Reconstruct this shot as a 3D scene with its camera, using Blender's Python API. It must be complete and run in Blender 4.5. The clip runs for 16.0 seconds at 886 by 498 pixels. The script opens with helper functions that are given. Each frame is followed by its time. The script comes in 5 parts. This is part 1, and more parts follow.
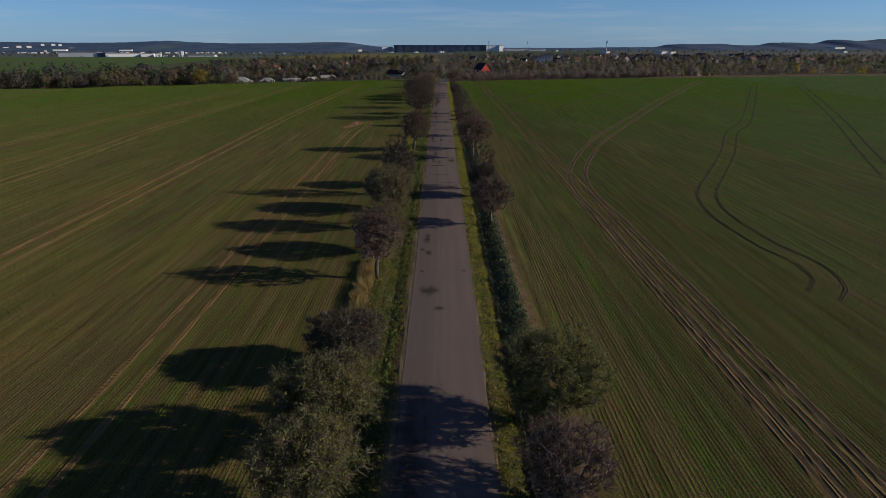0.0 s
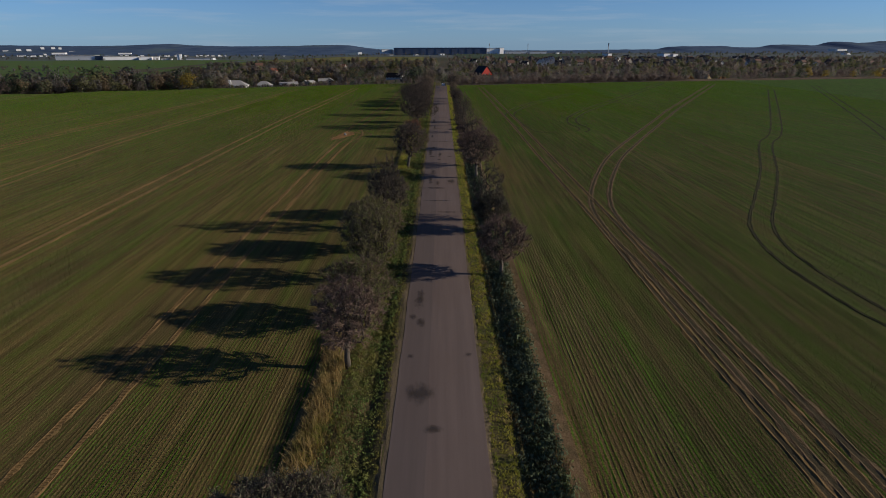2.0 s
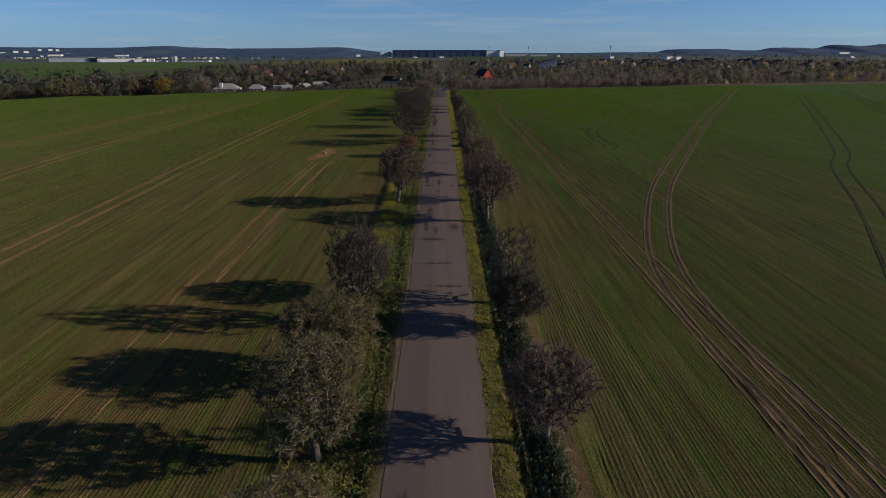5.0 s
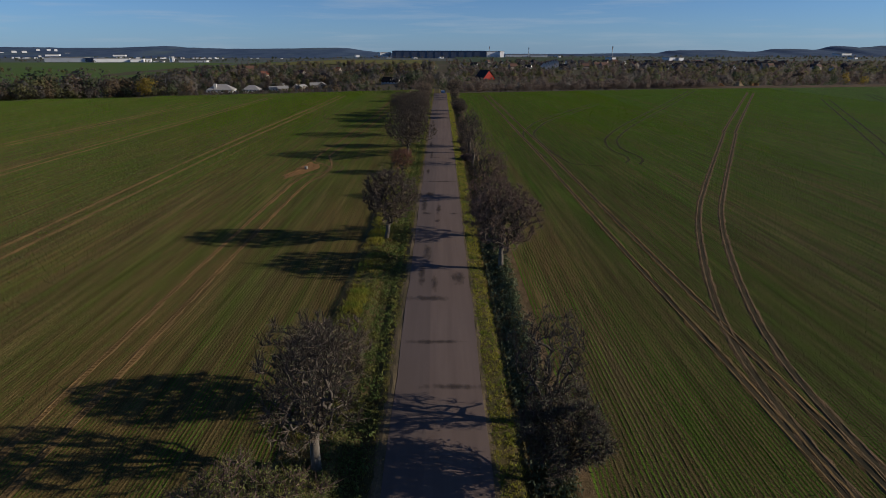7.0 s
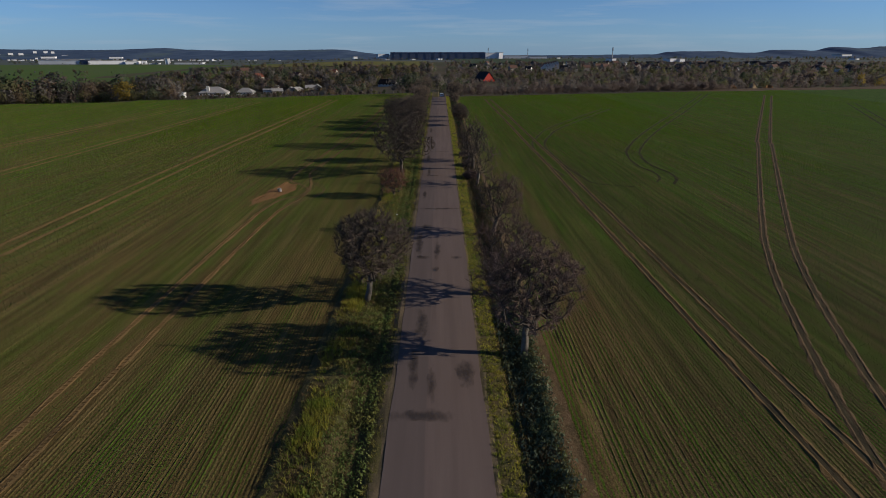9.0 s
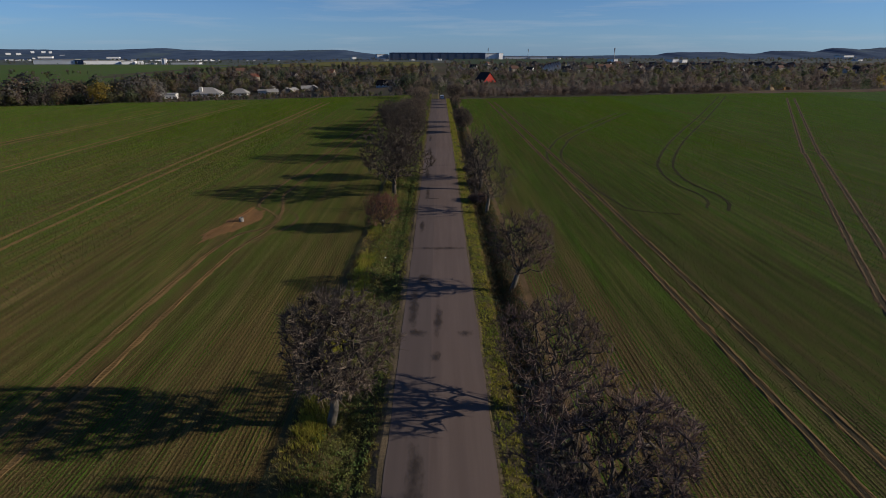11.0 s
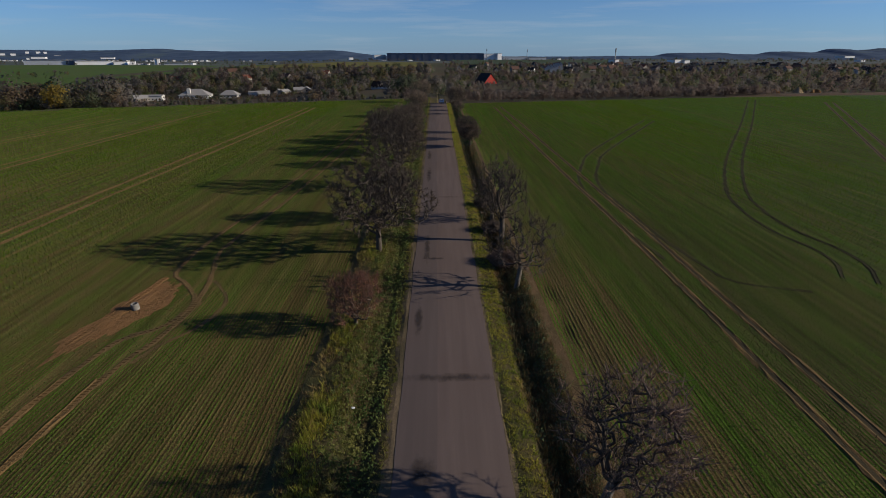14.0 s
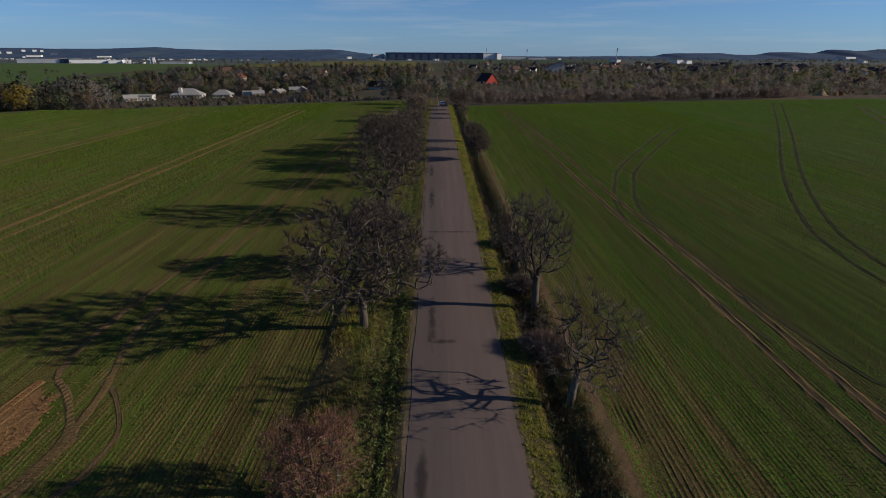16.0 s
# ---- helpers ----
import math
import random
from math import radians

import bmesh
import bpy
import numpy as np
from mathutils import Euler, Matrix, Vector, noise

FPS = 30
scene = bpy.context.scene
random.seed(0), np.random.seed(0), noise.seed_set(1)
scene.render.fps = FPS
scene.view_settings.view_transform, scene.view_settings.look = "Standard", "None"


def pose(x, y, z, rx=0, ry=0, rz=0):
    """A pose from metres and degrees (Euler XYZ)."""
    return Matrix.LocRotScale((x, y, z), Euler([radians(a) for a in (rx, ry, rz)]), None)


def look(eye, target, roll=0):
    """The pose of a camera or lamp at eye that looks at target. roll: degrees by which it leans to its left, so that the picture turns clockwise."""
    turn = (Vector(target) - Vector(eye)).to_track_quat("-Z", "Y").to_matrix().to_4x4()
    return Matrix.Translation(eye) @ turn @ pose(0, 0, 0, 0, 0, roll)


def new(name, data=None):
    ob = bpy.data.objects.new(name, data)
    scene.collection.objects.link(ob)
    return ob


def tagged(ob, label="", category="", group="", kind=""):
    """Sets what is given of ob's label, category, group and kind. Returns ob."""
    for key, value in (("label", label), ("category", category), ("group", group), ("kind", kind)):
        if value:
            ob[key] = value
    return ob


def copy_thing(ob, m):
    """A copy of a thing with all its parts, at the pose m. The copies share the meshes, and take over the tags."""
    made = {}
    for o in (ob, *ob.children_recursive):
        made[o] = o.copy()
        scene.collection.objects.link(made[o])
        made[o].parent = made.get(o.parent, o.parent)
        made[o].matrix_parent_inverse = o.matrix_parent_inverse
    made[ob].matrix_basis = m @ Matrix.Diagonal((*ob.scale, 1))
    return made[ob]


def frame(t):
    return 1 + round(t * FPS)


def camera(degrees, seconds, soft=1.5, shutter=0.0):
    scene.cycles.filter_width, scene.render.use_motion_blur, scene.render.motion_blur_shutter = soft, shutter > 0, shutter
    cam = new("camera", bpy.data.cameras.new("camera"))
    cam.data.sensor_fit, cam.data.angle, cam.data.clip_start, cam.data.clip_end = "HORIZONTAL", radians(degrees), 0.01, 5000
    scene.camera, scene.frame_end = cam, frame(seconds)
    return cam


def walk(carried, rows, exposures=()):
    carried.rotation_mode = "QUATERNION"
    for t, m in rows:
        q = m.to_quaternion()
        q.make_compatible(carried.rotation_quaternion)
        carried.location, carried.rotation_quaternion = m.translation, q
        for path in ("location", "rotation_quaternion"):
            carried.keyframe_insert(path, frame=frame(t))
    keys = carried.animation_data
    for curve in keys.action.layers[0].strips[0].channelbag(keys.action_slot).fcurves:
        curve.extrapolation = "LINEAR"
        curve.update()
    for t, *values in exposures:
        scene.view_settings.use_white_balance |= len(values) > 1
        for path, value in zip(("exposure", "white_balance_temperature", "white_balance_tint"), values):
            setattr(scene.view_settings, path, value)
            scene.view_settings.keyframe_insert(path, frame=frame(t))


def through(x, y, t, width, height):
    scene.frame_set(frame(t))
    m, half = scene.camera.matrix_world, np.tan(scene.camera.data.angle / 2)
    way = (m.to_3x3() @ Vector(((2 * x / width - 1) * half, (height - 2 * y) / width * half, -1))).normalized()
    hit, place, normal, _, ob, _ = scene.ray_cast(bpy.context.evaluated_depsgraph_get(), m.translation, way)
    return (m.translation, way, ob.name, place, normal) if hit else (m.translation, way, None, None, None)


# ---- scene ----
cam = camera(81.3, 16.0, soft=0.7)
PATH = [
    (0, (-0.105, 3.504, 20.875), (-0.099, 5.358, 20.126), -0.0),
    (0.5, (0.107, 6.9, 20.832), (0.111, 8.755, 20.084), -0.1),
    (1, (0.185, 10.588, 20.809), (0.189, 12.444, 20.064), -0.1),
    (1.5, (0.183, 14.241, 20.72), (0.187, 16.099, 19.977), -0.0),
    (2, (0.232, 18.053, 20.68), (0.236, 19.911, 19.939), -0.1),
    (2.5, (0.232, 21.665, 20.609), (0.237, 23.523, 19.87), -0.0),
    (3, (0.244, 25.482, 20.566), (0.249, 27.34, 19.828), -0.0),
    (3.5, (0.178, 29.173, 20.505), (0.182, 31.032, 19.767), -0.0),
    (4, (0.189, 33.04, 20.461), (0.195, 34.899, 19.725), 0.0),
    (6.5, (0.17, 52.332, 19.888), (0.178, 54.193, 19.157), 0.0),
    (7, (0.136, 56.065, 19.833), (0.145, 57.927, 19.102), 0.1),
    (7.5, (0.149, 59.673, 19.667), (0.158, 61.536, 18.939), 0.0),
    (8, (0.153, 63.643, 19.621), (0.165, 65.505, 18.893), 0.0),
    (8.5, (0.139, 67.401, 19.532), (0.151, 69.264, 18.805), 0.0),
    (9, (0.115, 71.24, 19.491), (0.128, 73.104, 18.765), 0.0),
    (11.5, (-0.186, 90.81, 18.717), (-0.17, 92.674, 17.993), 0.1),
    (12, (-0.327, 94.762, 18.57), (-0.31, 96.626, 17.845), 0.1),
    (12.5, (-0.434, 98.678, 18.451), (-0.415, 100.542, 17.726), 0.1),
    (13, (-0.555, 102.561, 18.405), (-0.534, 104.426, 17.681), 0.1),
    (13.5, (-0.627, 106.131, 18.294), (-0.605, 107.996, 17.571), 0.2),
    (14, (-0.659, 109.873, 18.159), (-0.636, 111.738, 17.437), 0.1),
    (14.5, (-0.794, 113.709, 18.021), (-0.771, 115.574, 17.299), 0.1),
    (15, (-0.978, 117.738, 17.935), (-0.953, 119.603, 17.212), 0.2),
    (15.5, (-1.209, 121.448, 17.781), (-1.182, 123.312, 17.058), 0.2),
    (16, (-1.379, 125.333, 17.645), (-1.35, 127.197, 16.922), 0.3),
]
walk(cam, [(t, look(eye, target, roll)) for t, eye, target, roll in PATH])

# ---- daylight ----
SUN_EL, SUN_DIR = 19.0, Vector((-1.0, 0.066, 0.0)).normalized()
world = bpy.data.worlds.new("sky")
scene.world = world
world.use_nodes = True
wn, wl = world.node_tree.nodes, world.node_tree.links
sky = wn.new("ShaderNodeTexSky")
sky.sky_type, sky.sun_disc = "NISHITA", False
sky.sun_elevation, sky.sun_rotation = radians(SUN_EL), radians(94)
sky.air_density, sky.dust_density, sky.ozone_density, sky.altitude = 0.75, 0.25, 4.0, 300
tint = wn.new("ShaderNodeMix")
tint.data_type, tint.blend_type = "RGBA", "MULTIPLY"
tint.inputs[0].default_value = 1.0
tint.inputs[7].default_value = (0.6, 0.88, 1.2, 1)
# thin high cloud, drawn out along the horizon
coord = wn.new("ShaderNodeTexCoord")
stretch = wn.new("ShaderNodeMapping")
stretch.inputs["Scale"].default_value = (3.0, 3.0, 42.0)
veil = wn.new("ShaderNodeTexNoise")
veil.inputs["Scale"].default_value, veil.inputs["Detail"].default_value, veil.inputs["Roughness"].default_value = 1.4, 6, 0.6
ramp = wn.new("ShaderNodeMapRange")
ramp.inputs["From Min"].default_value, ramp.inputs["From Max"].default_value, ramp.inputs["To Max"].default_value = 0.5, 0.85, 0.5
cloud = wn.new("ShaderNodeMix")
cloud.data_type = "RGBA"
cloud.inputs[7].default_value = (5.2, 6.0, 7.0, 1)
# pale blue haze low over the horizon
split = wn.new("ShaderNodeSeparateXYZ")
low_air = wn.new("ShaderNodeMapRange")
low_air.inputs["From Min"].default_value, low_air.inputs["From Max"].default_value, low_air.inputs["To Min"].default_value, low_air.inputs["To Max"].default_value = 0.0, 0.14, 0.42, 0.0
haze = wn.new("ShaderNodeMix")
haze.data_type = "RGBA"
haze.inputs[7].default_value = (3.1, 4.5, 6.9, 1)
wl.new(coord.outputs["Generated"], split.inputs[0])
wl.new(split.outputs[2], low_air.inputs[0])
wl.new(low_air.outputs[0], haze.inputs[0])
back = wn["Background"]
wl.new(sky.outputs[0], tint.inputs[6])
wl.new(coord.outputs["Generated"], stretch.inputs[0])
wl.new(stretch.outputs[0], veil.inputs["Vector"])
wl.new(veil.outputs[0], ramp.inputs[0])
wl.new(ramp.outputs[0], cloud.inputs[0])
wl.new(tint.outputs[2], haze.inputs[6])
wl.new(haze.outputs[2], cloud.inputs[6])
wl.new(cloud.outputs[2], back.inputs[0])
back.inputs[1].default_value = 0.074
sun = new("sun", bpy.data.lights.new("sun", "SUN"))
sun.data.energy, sun.data.angle, sun.data.color = 5.0, radians(0.5), (1.0, 0.9, 0.76)
sun.matrix_world = look((0, 0, 60), Vector((0, 0, 60)) + SUN_DIR - Vector((0, 0, math.tan(radians(SUN_EL)))))


# ---- materials ----
def material(name, rough=0.9, spec=0.2):
    m = bpy.data.materials.new(name)
    m.use_nodes = True
    b = m.node_tree.nodes["Principled BSDF"]
    b.inputs["Roughness"].default_value = rough
    b.inputs["Specular IOR Level"].default_value = spec
    return m, m.node_tree.nodes, m.node_tree.links, b


def noise_tex(n, l, scale, detail=4, stretch=(1, 1, 1), rough=0.55, coords="Object"):
    c, mp, t = n.new("ShaderNodeTexCoord"), n.new("ShaderNodeMapping"), n.new("ShaderNodeTexNoise")
    mp.inputs["Scale"].default_value = stretch
    t.inputs["Scale"].default_value, t.inputs["Detail"].default_value, t.inputs["Roughness"].default_value = scale, detail, rough
    l.new(c.outputs[coords], mp.inputs[0])
    l.new(mp.outputs[0], t.inputs["Vector"])
    return t.outputs[0]


def ranged(n, l, value, a, b, lo=0.0, hi=1.0):
    r = n.new("ShaderNodeMapRange")
    r.inputs[1].default_value, r.inputs[2].default_value, r.inputs[3].default_value, r.inputs[4].default_value = a, b, lo, hi
    l.new(value, r.inputs[0])
    return r.outputs[0]


def mixed(n, l, fac, a, b, blend="MIX"):
    x = n.new("ShaderNodeMix")
    x.data_type, x.blend_type = "RGBA", blend
    for socket, v in ((0, fac), (6, a), (7, b)):
        if isinstance(v, (int, float)):
            x.inputs[socket].default_value = v
        elif isinstance(v, tuple):
            x.inputs[socket].default_value = (*(0.87 * q for q in v), 1)
        else:
            l.new(v, x.inputs[socket])
    return x.outputs[2]


def bumped(n, l, b, height, strength, distance):
    u = n.new("ShaderNodeBump")
    u.inputs["Strength"].default_value, u.inputs["Distance"].default_value = strength, distance
    l.new(height, u.inputs["Height"])
    l.new(u.outputs[0], b.inputs["Normal"])


def earth(name, base, second, scale=0.25, stretch=(1, 1, 1), fine=(0.7, 1.3), bump=0.06, third=None, flatness=0.0):
    """Two-tone ground with broad patches, fine grain and clods."""
    m, n, l, b = material(name, 1.0, 0.05)
    b.inputs["Diffuse Roughness"].default_value = flatness
    broad = ranged(n, l, noise_tex(n, l, scale, 5, stretch), 0.38, 0.62)
    c = mixed(n, l, broad, base, second)
    if third:
        c = mixed(n, l, ranged(n, l, noise_tex(n, l, scale * 0.31, 3, stretch), 0.55, 0.7), c, third)
    grain = noise_tex(n, l, 7.0, 6, (1, 1, 1), 0.75)
    g = ranged(n, l, grain, 0.25, 0.75, *fine)
    cc = n.new("ShaderNodeCombineColor")
    for k in range(3):
        l.new(g, cc.inputs[k])
    l.new(mixed(n, l, 1.0, c, cc.outputs[0], "MULTIPLY"), b.inputs["Base Color"])
    bumped(n, l, b, grain, 1.0, bump)
    return m


def varied(name, a, b_, rough=0.85, spec=0.15, patch=0.4, third=None, through=0.0):
    """Leaves, blades and twigs: colour changes from piece to piece and from place to place."""
    m, n, l, b = material(name, rough, spec)
    info = n.new("ShaderNodeNewGeometry").outputs["Random Per Island"]
    c = mixed(n, l, info, a, b_)
    if third:
        c = mixed(n, l, ranged(n, l, noise_tex(n, l, patch, 3), 0.45, 0.65), c, third)
    l.new(c, b.inputs["Base Color"])
    if through:
        t, x, o = n.new("ShaderNodeBsdfTranslucent"), n.new("ShaderNodeMixShader"), n["Material Output"]
        x.inputs[0].default_value = through
        l.new(c, t.inputs[0])
        l.new(b.outputs[0], x.inputs[1])
        l.new(t.outputs[0], x.inputs[2])
        l.new(x.outputs[0], o.inputs[0])
    return m


def plain(name, colour, rough=0.7, spec=0.3, scale=2.0, amount=0.18, metal=0.0):
    """Painted or built surface with faint blotches and grain."""
    m, n, l, b = material(name, rough, spec)
    b.inputs["Metallic"].default_value = metal
    dark = tuple(v * (1 - amount) for v in colour)
    t = noise_tex(n, l, scale, 5)
    l.new(mixed(n, l, ranged(n, l, t, 0.3, 0.7), dark, colour), b.inputs["Base Color"])
    bumped(n, l, b, t, 0.2, 0.01)
    return m




def drilled(name, gap, phase, soil, second, leaf, cover=(0.2, 0.8)):
    """Sown soil: leaf cover along drill rows, thinning out in long streaks."""
    m, n, l, b = material(name, 1.0, 0.04)
    b.inputs["Diffuse Roughness"].default_value = 0.38
    c = mixed(n, l, ranged(n, l, noise_tex(n, l, 0.11, 4, (1, 0.2, 1)), 0.4, 0.62), soil, second)
    grain = noise_tex(n, l, 8.0, 5, (1, 0.5, 1), 0.75)
    pos, split, turn, wave = n.new("ShaderNodeTexCoord"), n.new("ShaderNodeSeparateXYZ"), n.new("ShaderNodeMath"), n.new("ShaderNodeMath")
    l.new(pos.outputs["Object"], split.inputs[0])
    turn.operation, wave.operation = "MULTIPLY_ADD", "COSINE"
    turn.inputs[1].default_value, turn.inputs[2].default_value = 2 * math.pi / gap, -2 * math.pi * phase / gap
    l.new(split.outputs[0], turn.inputs[0])
    sway = n.new("ShaderNodeMath")
    sway.operation = "ADD"
    l.new(turn.outputs[0], sway.inputs[0])
    l.new(ranged(n, l, noise_tex(n, l, 1.1, 3, (1, 0.25, 1), 0.6), 0.3, 0.7, -0.9, 0.9), sway.inputs[1])
    l.new(sway.outputs[0], wave.inputs[0])
    full = n.new("ShaderNodeMath")
    full.operation = "MULTIPLY"
    l.new(wave.outputs[0], full.inputs[0])
    l.new(ranged(n, l, noise_tex(n, l, 0.9, 4, (1, 0.3, 1), 0.6), 0.35, 0.65, 0.2, 0.55), full.inputs[1])
    row = full.outputs[0]
    thin = n.new("ShaderNodeMath")
    thin.operation = "ADD"
    mid = (cover[1] - cover[0]) / 2
    l.new(ranged(n, l, noise_tex(n, l, 0.12, 5, (1, 0.1, 1), 0.6), 0.39, 0.61, cover[0], cover[0] + mid), thin.inputs[0])
    l.new(ranged(n, l, noise_tex(n, l, 0.75, 4, (1, 0.03, 1), 0.6), 0.4, 0.6, -0.05, mid + 0.05), thin.inputs[1])
    streak = thin.outputs[0]
    total, spot = n.new("ShaderNodeMath"), n.new("ShaderNodeMath")
    total.operation = spot.operation = "ADD"
    l.new(row, total.inputs[0])
    growth = n.new("ShaderNodeMath")
    growth.operation = "ADD"
    l.new(streak, growth.inputs[0])
    l.new(ranged(n, l, split.outputs[1], 60, 270, -0.12, 0.3), growth.inputs[1])
    side, wider = n.new("ShaderNodeMath"), n.new("ShaderNodeMath")
    side.operation, wider.operation = "ABSOLUTE", "ADD"
    l.new(split.outputs[0], side.inputs[0])
    l.new(growth.outputs[0], wider.inputs[0])
    l.new(ranged(n, l, side.outputs[0], 30, 170, 0.0, 0.3), wider.inputs[1])
    l.new(wider.outputs[0], total.inputs[1])
    l.new(total.outputs[0], spot.inputs[0])
    l.new(ranged(n, l, grain, 0.3, 0.7, -0.5, 0.5), spot.inputs[1])
    leaves = ranged(n, l, spot.outputs[0], 0.3, 0.7)
    c = mixed(n, l, leaves, c, leaf)
    c = mixed(n, l, ranged(n, l, noise_tex(n, l, 13.0, 3, (1, 1, 1), 0.7), 0.62, 0.72, 0, 0.55), c, (0.15, 0.127, 0.068))
    c = mixed(n, l, ranged(n, l, noise_tex(n, l, 0.62, 4, (1, 0.022, 1), 0.6), 0.57, 0.68, 0.0, 0.45), c, (0.16, 0.114, 0.045))
    lines = ranged(n, l, noise_tex(n, l, 1.9, 3, (1, 0.035, 1), 0.65), 0.3, 0.7, 0.66, 1.34)
    lc = n.new("ShaderNodeCombineColor")
    for k in range(3):
        l.new(lines, lc.inputs[k])
    c = mixed(n, l, 1.0, c, lc.outputs[0], "MULTIPLY")
    g = ranged(n, l, noise_tex(n, l, 11.0, 5, (1, 1, 1), 0.75), 0.3, 0.7, 0.2, 1.8)
    cc = n.new("ShaderNodeCombineColor")
    for k in range(3):
        l.new(g, cc.inputs[k])
    l.new(mixed(n, l, 1.0, c, cc.outputs[0], "MULTIPLY"), b.inputs["Base Color"])
    bumped(n, l, b, grain, 1.0, 0.05)
    return m


SOIL = drilled("field_soil", 0.25, 0.0, (0.086, 0.063, 0.025), (0.112, 0.077, 0.028), (0.055, 0.094, 0.011), (-0.05, 0.55))
SOIL_EAST = drilled("east_field_soil", 0.25, 0.0, (0.092, 0.07, 0.028), (0.116, 0.082, 0.031), (0.062, 0.114, 0.011), (0.1, 0.7))
HEADLAND = drilled("headland_soil", 0.28, 0.08, (0.106, 0.077, 0.033), (0.14, 0.09, 0.036), (0.076, 0.132, 0.014), (0.03, 0.62))
VERGE = earth("verge_soil", (0.11, 0.083, 0.038), (0.08, 0.076, 0.03), 0.5, (1, 1, 1), (0.6, 1.4), 0.08)
FARLAND = earth("far_land", (0.08, 0.075, 0.042), (0.105, 0.082, 0.055), 0.012, (1, 0.4, 1), (0.8, 1.2), 0.02, (0.08, 0.095, 0.038))
BARE = earth("bare_soil", (0.26, 0.137, 0.058), (0.165, 0.096, 0.042), 0.35, (1, 0.3, 1), (0.65, 1.35), 0.1)
TRACK = earth("track_soil", (0.18, 0.112, 0.046), (0.122, 0.08, 0.035), 0.8, (1, 0.3, 1), (0.7, 1.3), 0.05)
TRACK_SOFT = earth("crumbled_track_soil", (0.145, 0.094, 0.042), (0.1, 0.07, 0.032), 1.2, (1, 0.4, 1), (0.6, 1.4), 0.05)
# the next two soils are darkened for the shade lying in the ruts
TRACK_DARK = earth("shaded_track_soil", (0.062, 0.056, 0.024), (0.042, 0.039, 0.018), 0.8, (1, 0.3, 1), (0.7, 1.3), 0.05)
RUT_SHADED = earth("shaded_rut_soil", (0.066, 0.052, 0.028), (0.045, 0.037, 0.021), 0.8, (1, 0.3, 1), (0.7, 1.3), 0.05)
RIM = earth("field_rim_soil", (0.15, 0.096, 0.052), (0.1, 0.072, 0.036), 1.4, (1, 0.6, 1), (0.6, 1.4), 0.07)
BANK = earth("bank_soil", (0.13, 0.088, 0.055), (0.09, 0.066, 0.044), 0.08, (1, 1, 1), (0.75, 1.25), 0.05)
MEADOW = earth("far_meadow", (0.075, 0.125, 0.028), (0.09, 0.12, 0.035), 0.02, (1, 0.4, 1), (0.9, 1.1), 0.01)
MEADOW_DULL = earth("far_dull_meadow", (0.06, 0.085, 0.045), (0.07, 0.085, 0.05), 0.02, (1, 0.4, 1), (0.9, 1.1), 0.01)
STUBBLE = earth("far_stubble", (0.17, 0.15, 0.04), (0.13, 0.125, 0.04), 0.02, (1, 0.4, 1), (0.9, 1.1), 0.01)
SAND = earth("sand", (0.42, 0.31, 0.17), (0.3, 0.21, 0.12), 0.1)
SHOULDER = earth("shoulder_gravel", (0.17, 0.125, 0.075), (0.1, 0.08, 0.045), 1.2, (1, 0.3, 1), (0.6, 1.4), 0.04)
CROP = varied("winter_crop", (0.1, 0.156, 0.022), (0.124, 0.158, 0.028), 1.0, 0.03, 0.05, (0.098, 0.158, 0.022), 0.48)
CROP_NEAR = varied("young_crop", (0.088, 0.122, 0.038), (0.115, 0.134, 0.048), 1.0, 0.05, 0.05, (0.088, 0.122, 0.04), 0.42)
CROP_FAR = varied("further_crop", (0.09, 0.154, 0.011), (0.106, 0.154, 0.013), 1.0, 0.03, 0.05, (0.088, 0.156, 0.011), 0.42)
GRASS_BRIGHT = varied("roadside_grass", (0.28, 0.28, 0.04), (0.39, 0.33, 0.06), 0.9, 0.1, 0.6, (0.19, 0.24, 0.035), 0.4)
GRASS_YELLOW = varied("verge_grass", (0.19, 0.185, 0.045), (0.3, 0.245, 0.065), 0.9, 0.1, 0.6, (0.16, 0.18, 0.042), 0.42)
GRASS_GREEN = varied("green_weeds", (0.075, 0.12, 0.03), (0.15, 0.18, 0.05), 0.85, 0.15, 0.5, (0.19, 0.18, 0.05), 0.35)
GRASS_DARK = varied("ditch_weeds", (0.045, 0.06, 0.03), (0.125, 0.14, 0.07), 0.85, 0.15, 0.6, (0.08, 0.1, 0.04), 0.3)
GRASS_DITCH = varied("ditch_nettles", (0.06, 0.078, 0.042), (0.17, 0.19, 0.115), 0.85, 0.15, 0.6, (0.1, 0.125, 0.06), 0.3)
GRASS_BROWN = varied("dead_stalks", (0.12, 0.075, 0.04), (0.22, 0.145, 0.07), 0.9, 0.1, 0.6, (0.16, 0.12, 0.045), 0.3)
GRASS_STRAW = varied("dry_grass", (0.3, 0.2, 0.07), (0.42, 0.3, 0.13), 0.9, 0.1, 0.6, (0.22, 0.19, 0.06), 0.35)
BARK = earth("bark", (0.12, 0.1, 0.08), (0.07, 0.058, 0.047), 3.0, (1, 1, 0.25), (0.7, 1.3), 0.03)
PALE_BARK = earth("pale_bark", (0.185, 0.16, 0.132), (0.1, 0.086, 0.07), 3.0, (1, 1, 0.25), (0.7, 1.3), 0.03)
# twigs deep in a crown, coloured darker for the shade there
CROWN_SHADE = varied("shaded_inner_twigs", (0.045, 0.037, 0.03), (0.11, 0.09, 0.075), 0.9, 0.1)
TWIG = varied("twigs", (0.088, 0.066, 0.05), (0.21, 0.16, 0.118), 0.9, 0.1)
TWIG_RED = varied("reddish_twigs", (0.12, 0.08, 0.06), (0.26, 0.178, 0.135), 0.9, 0.1)
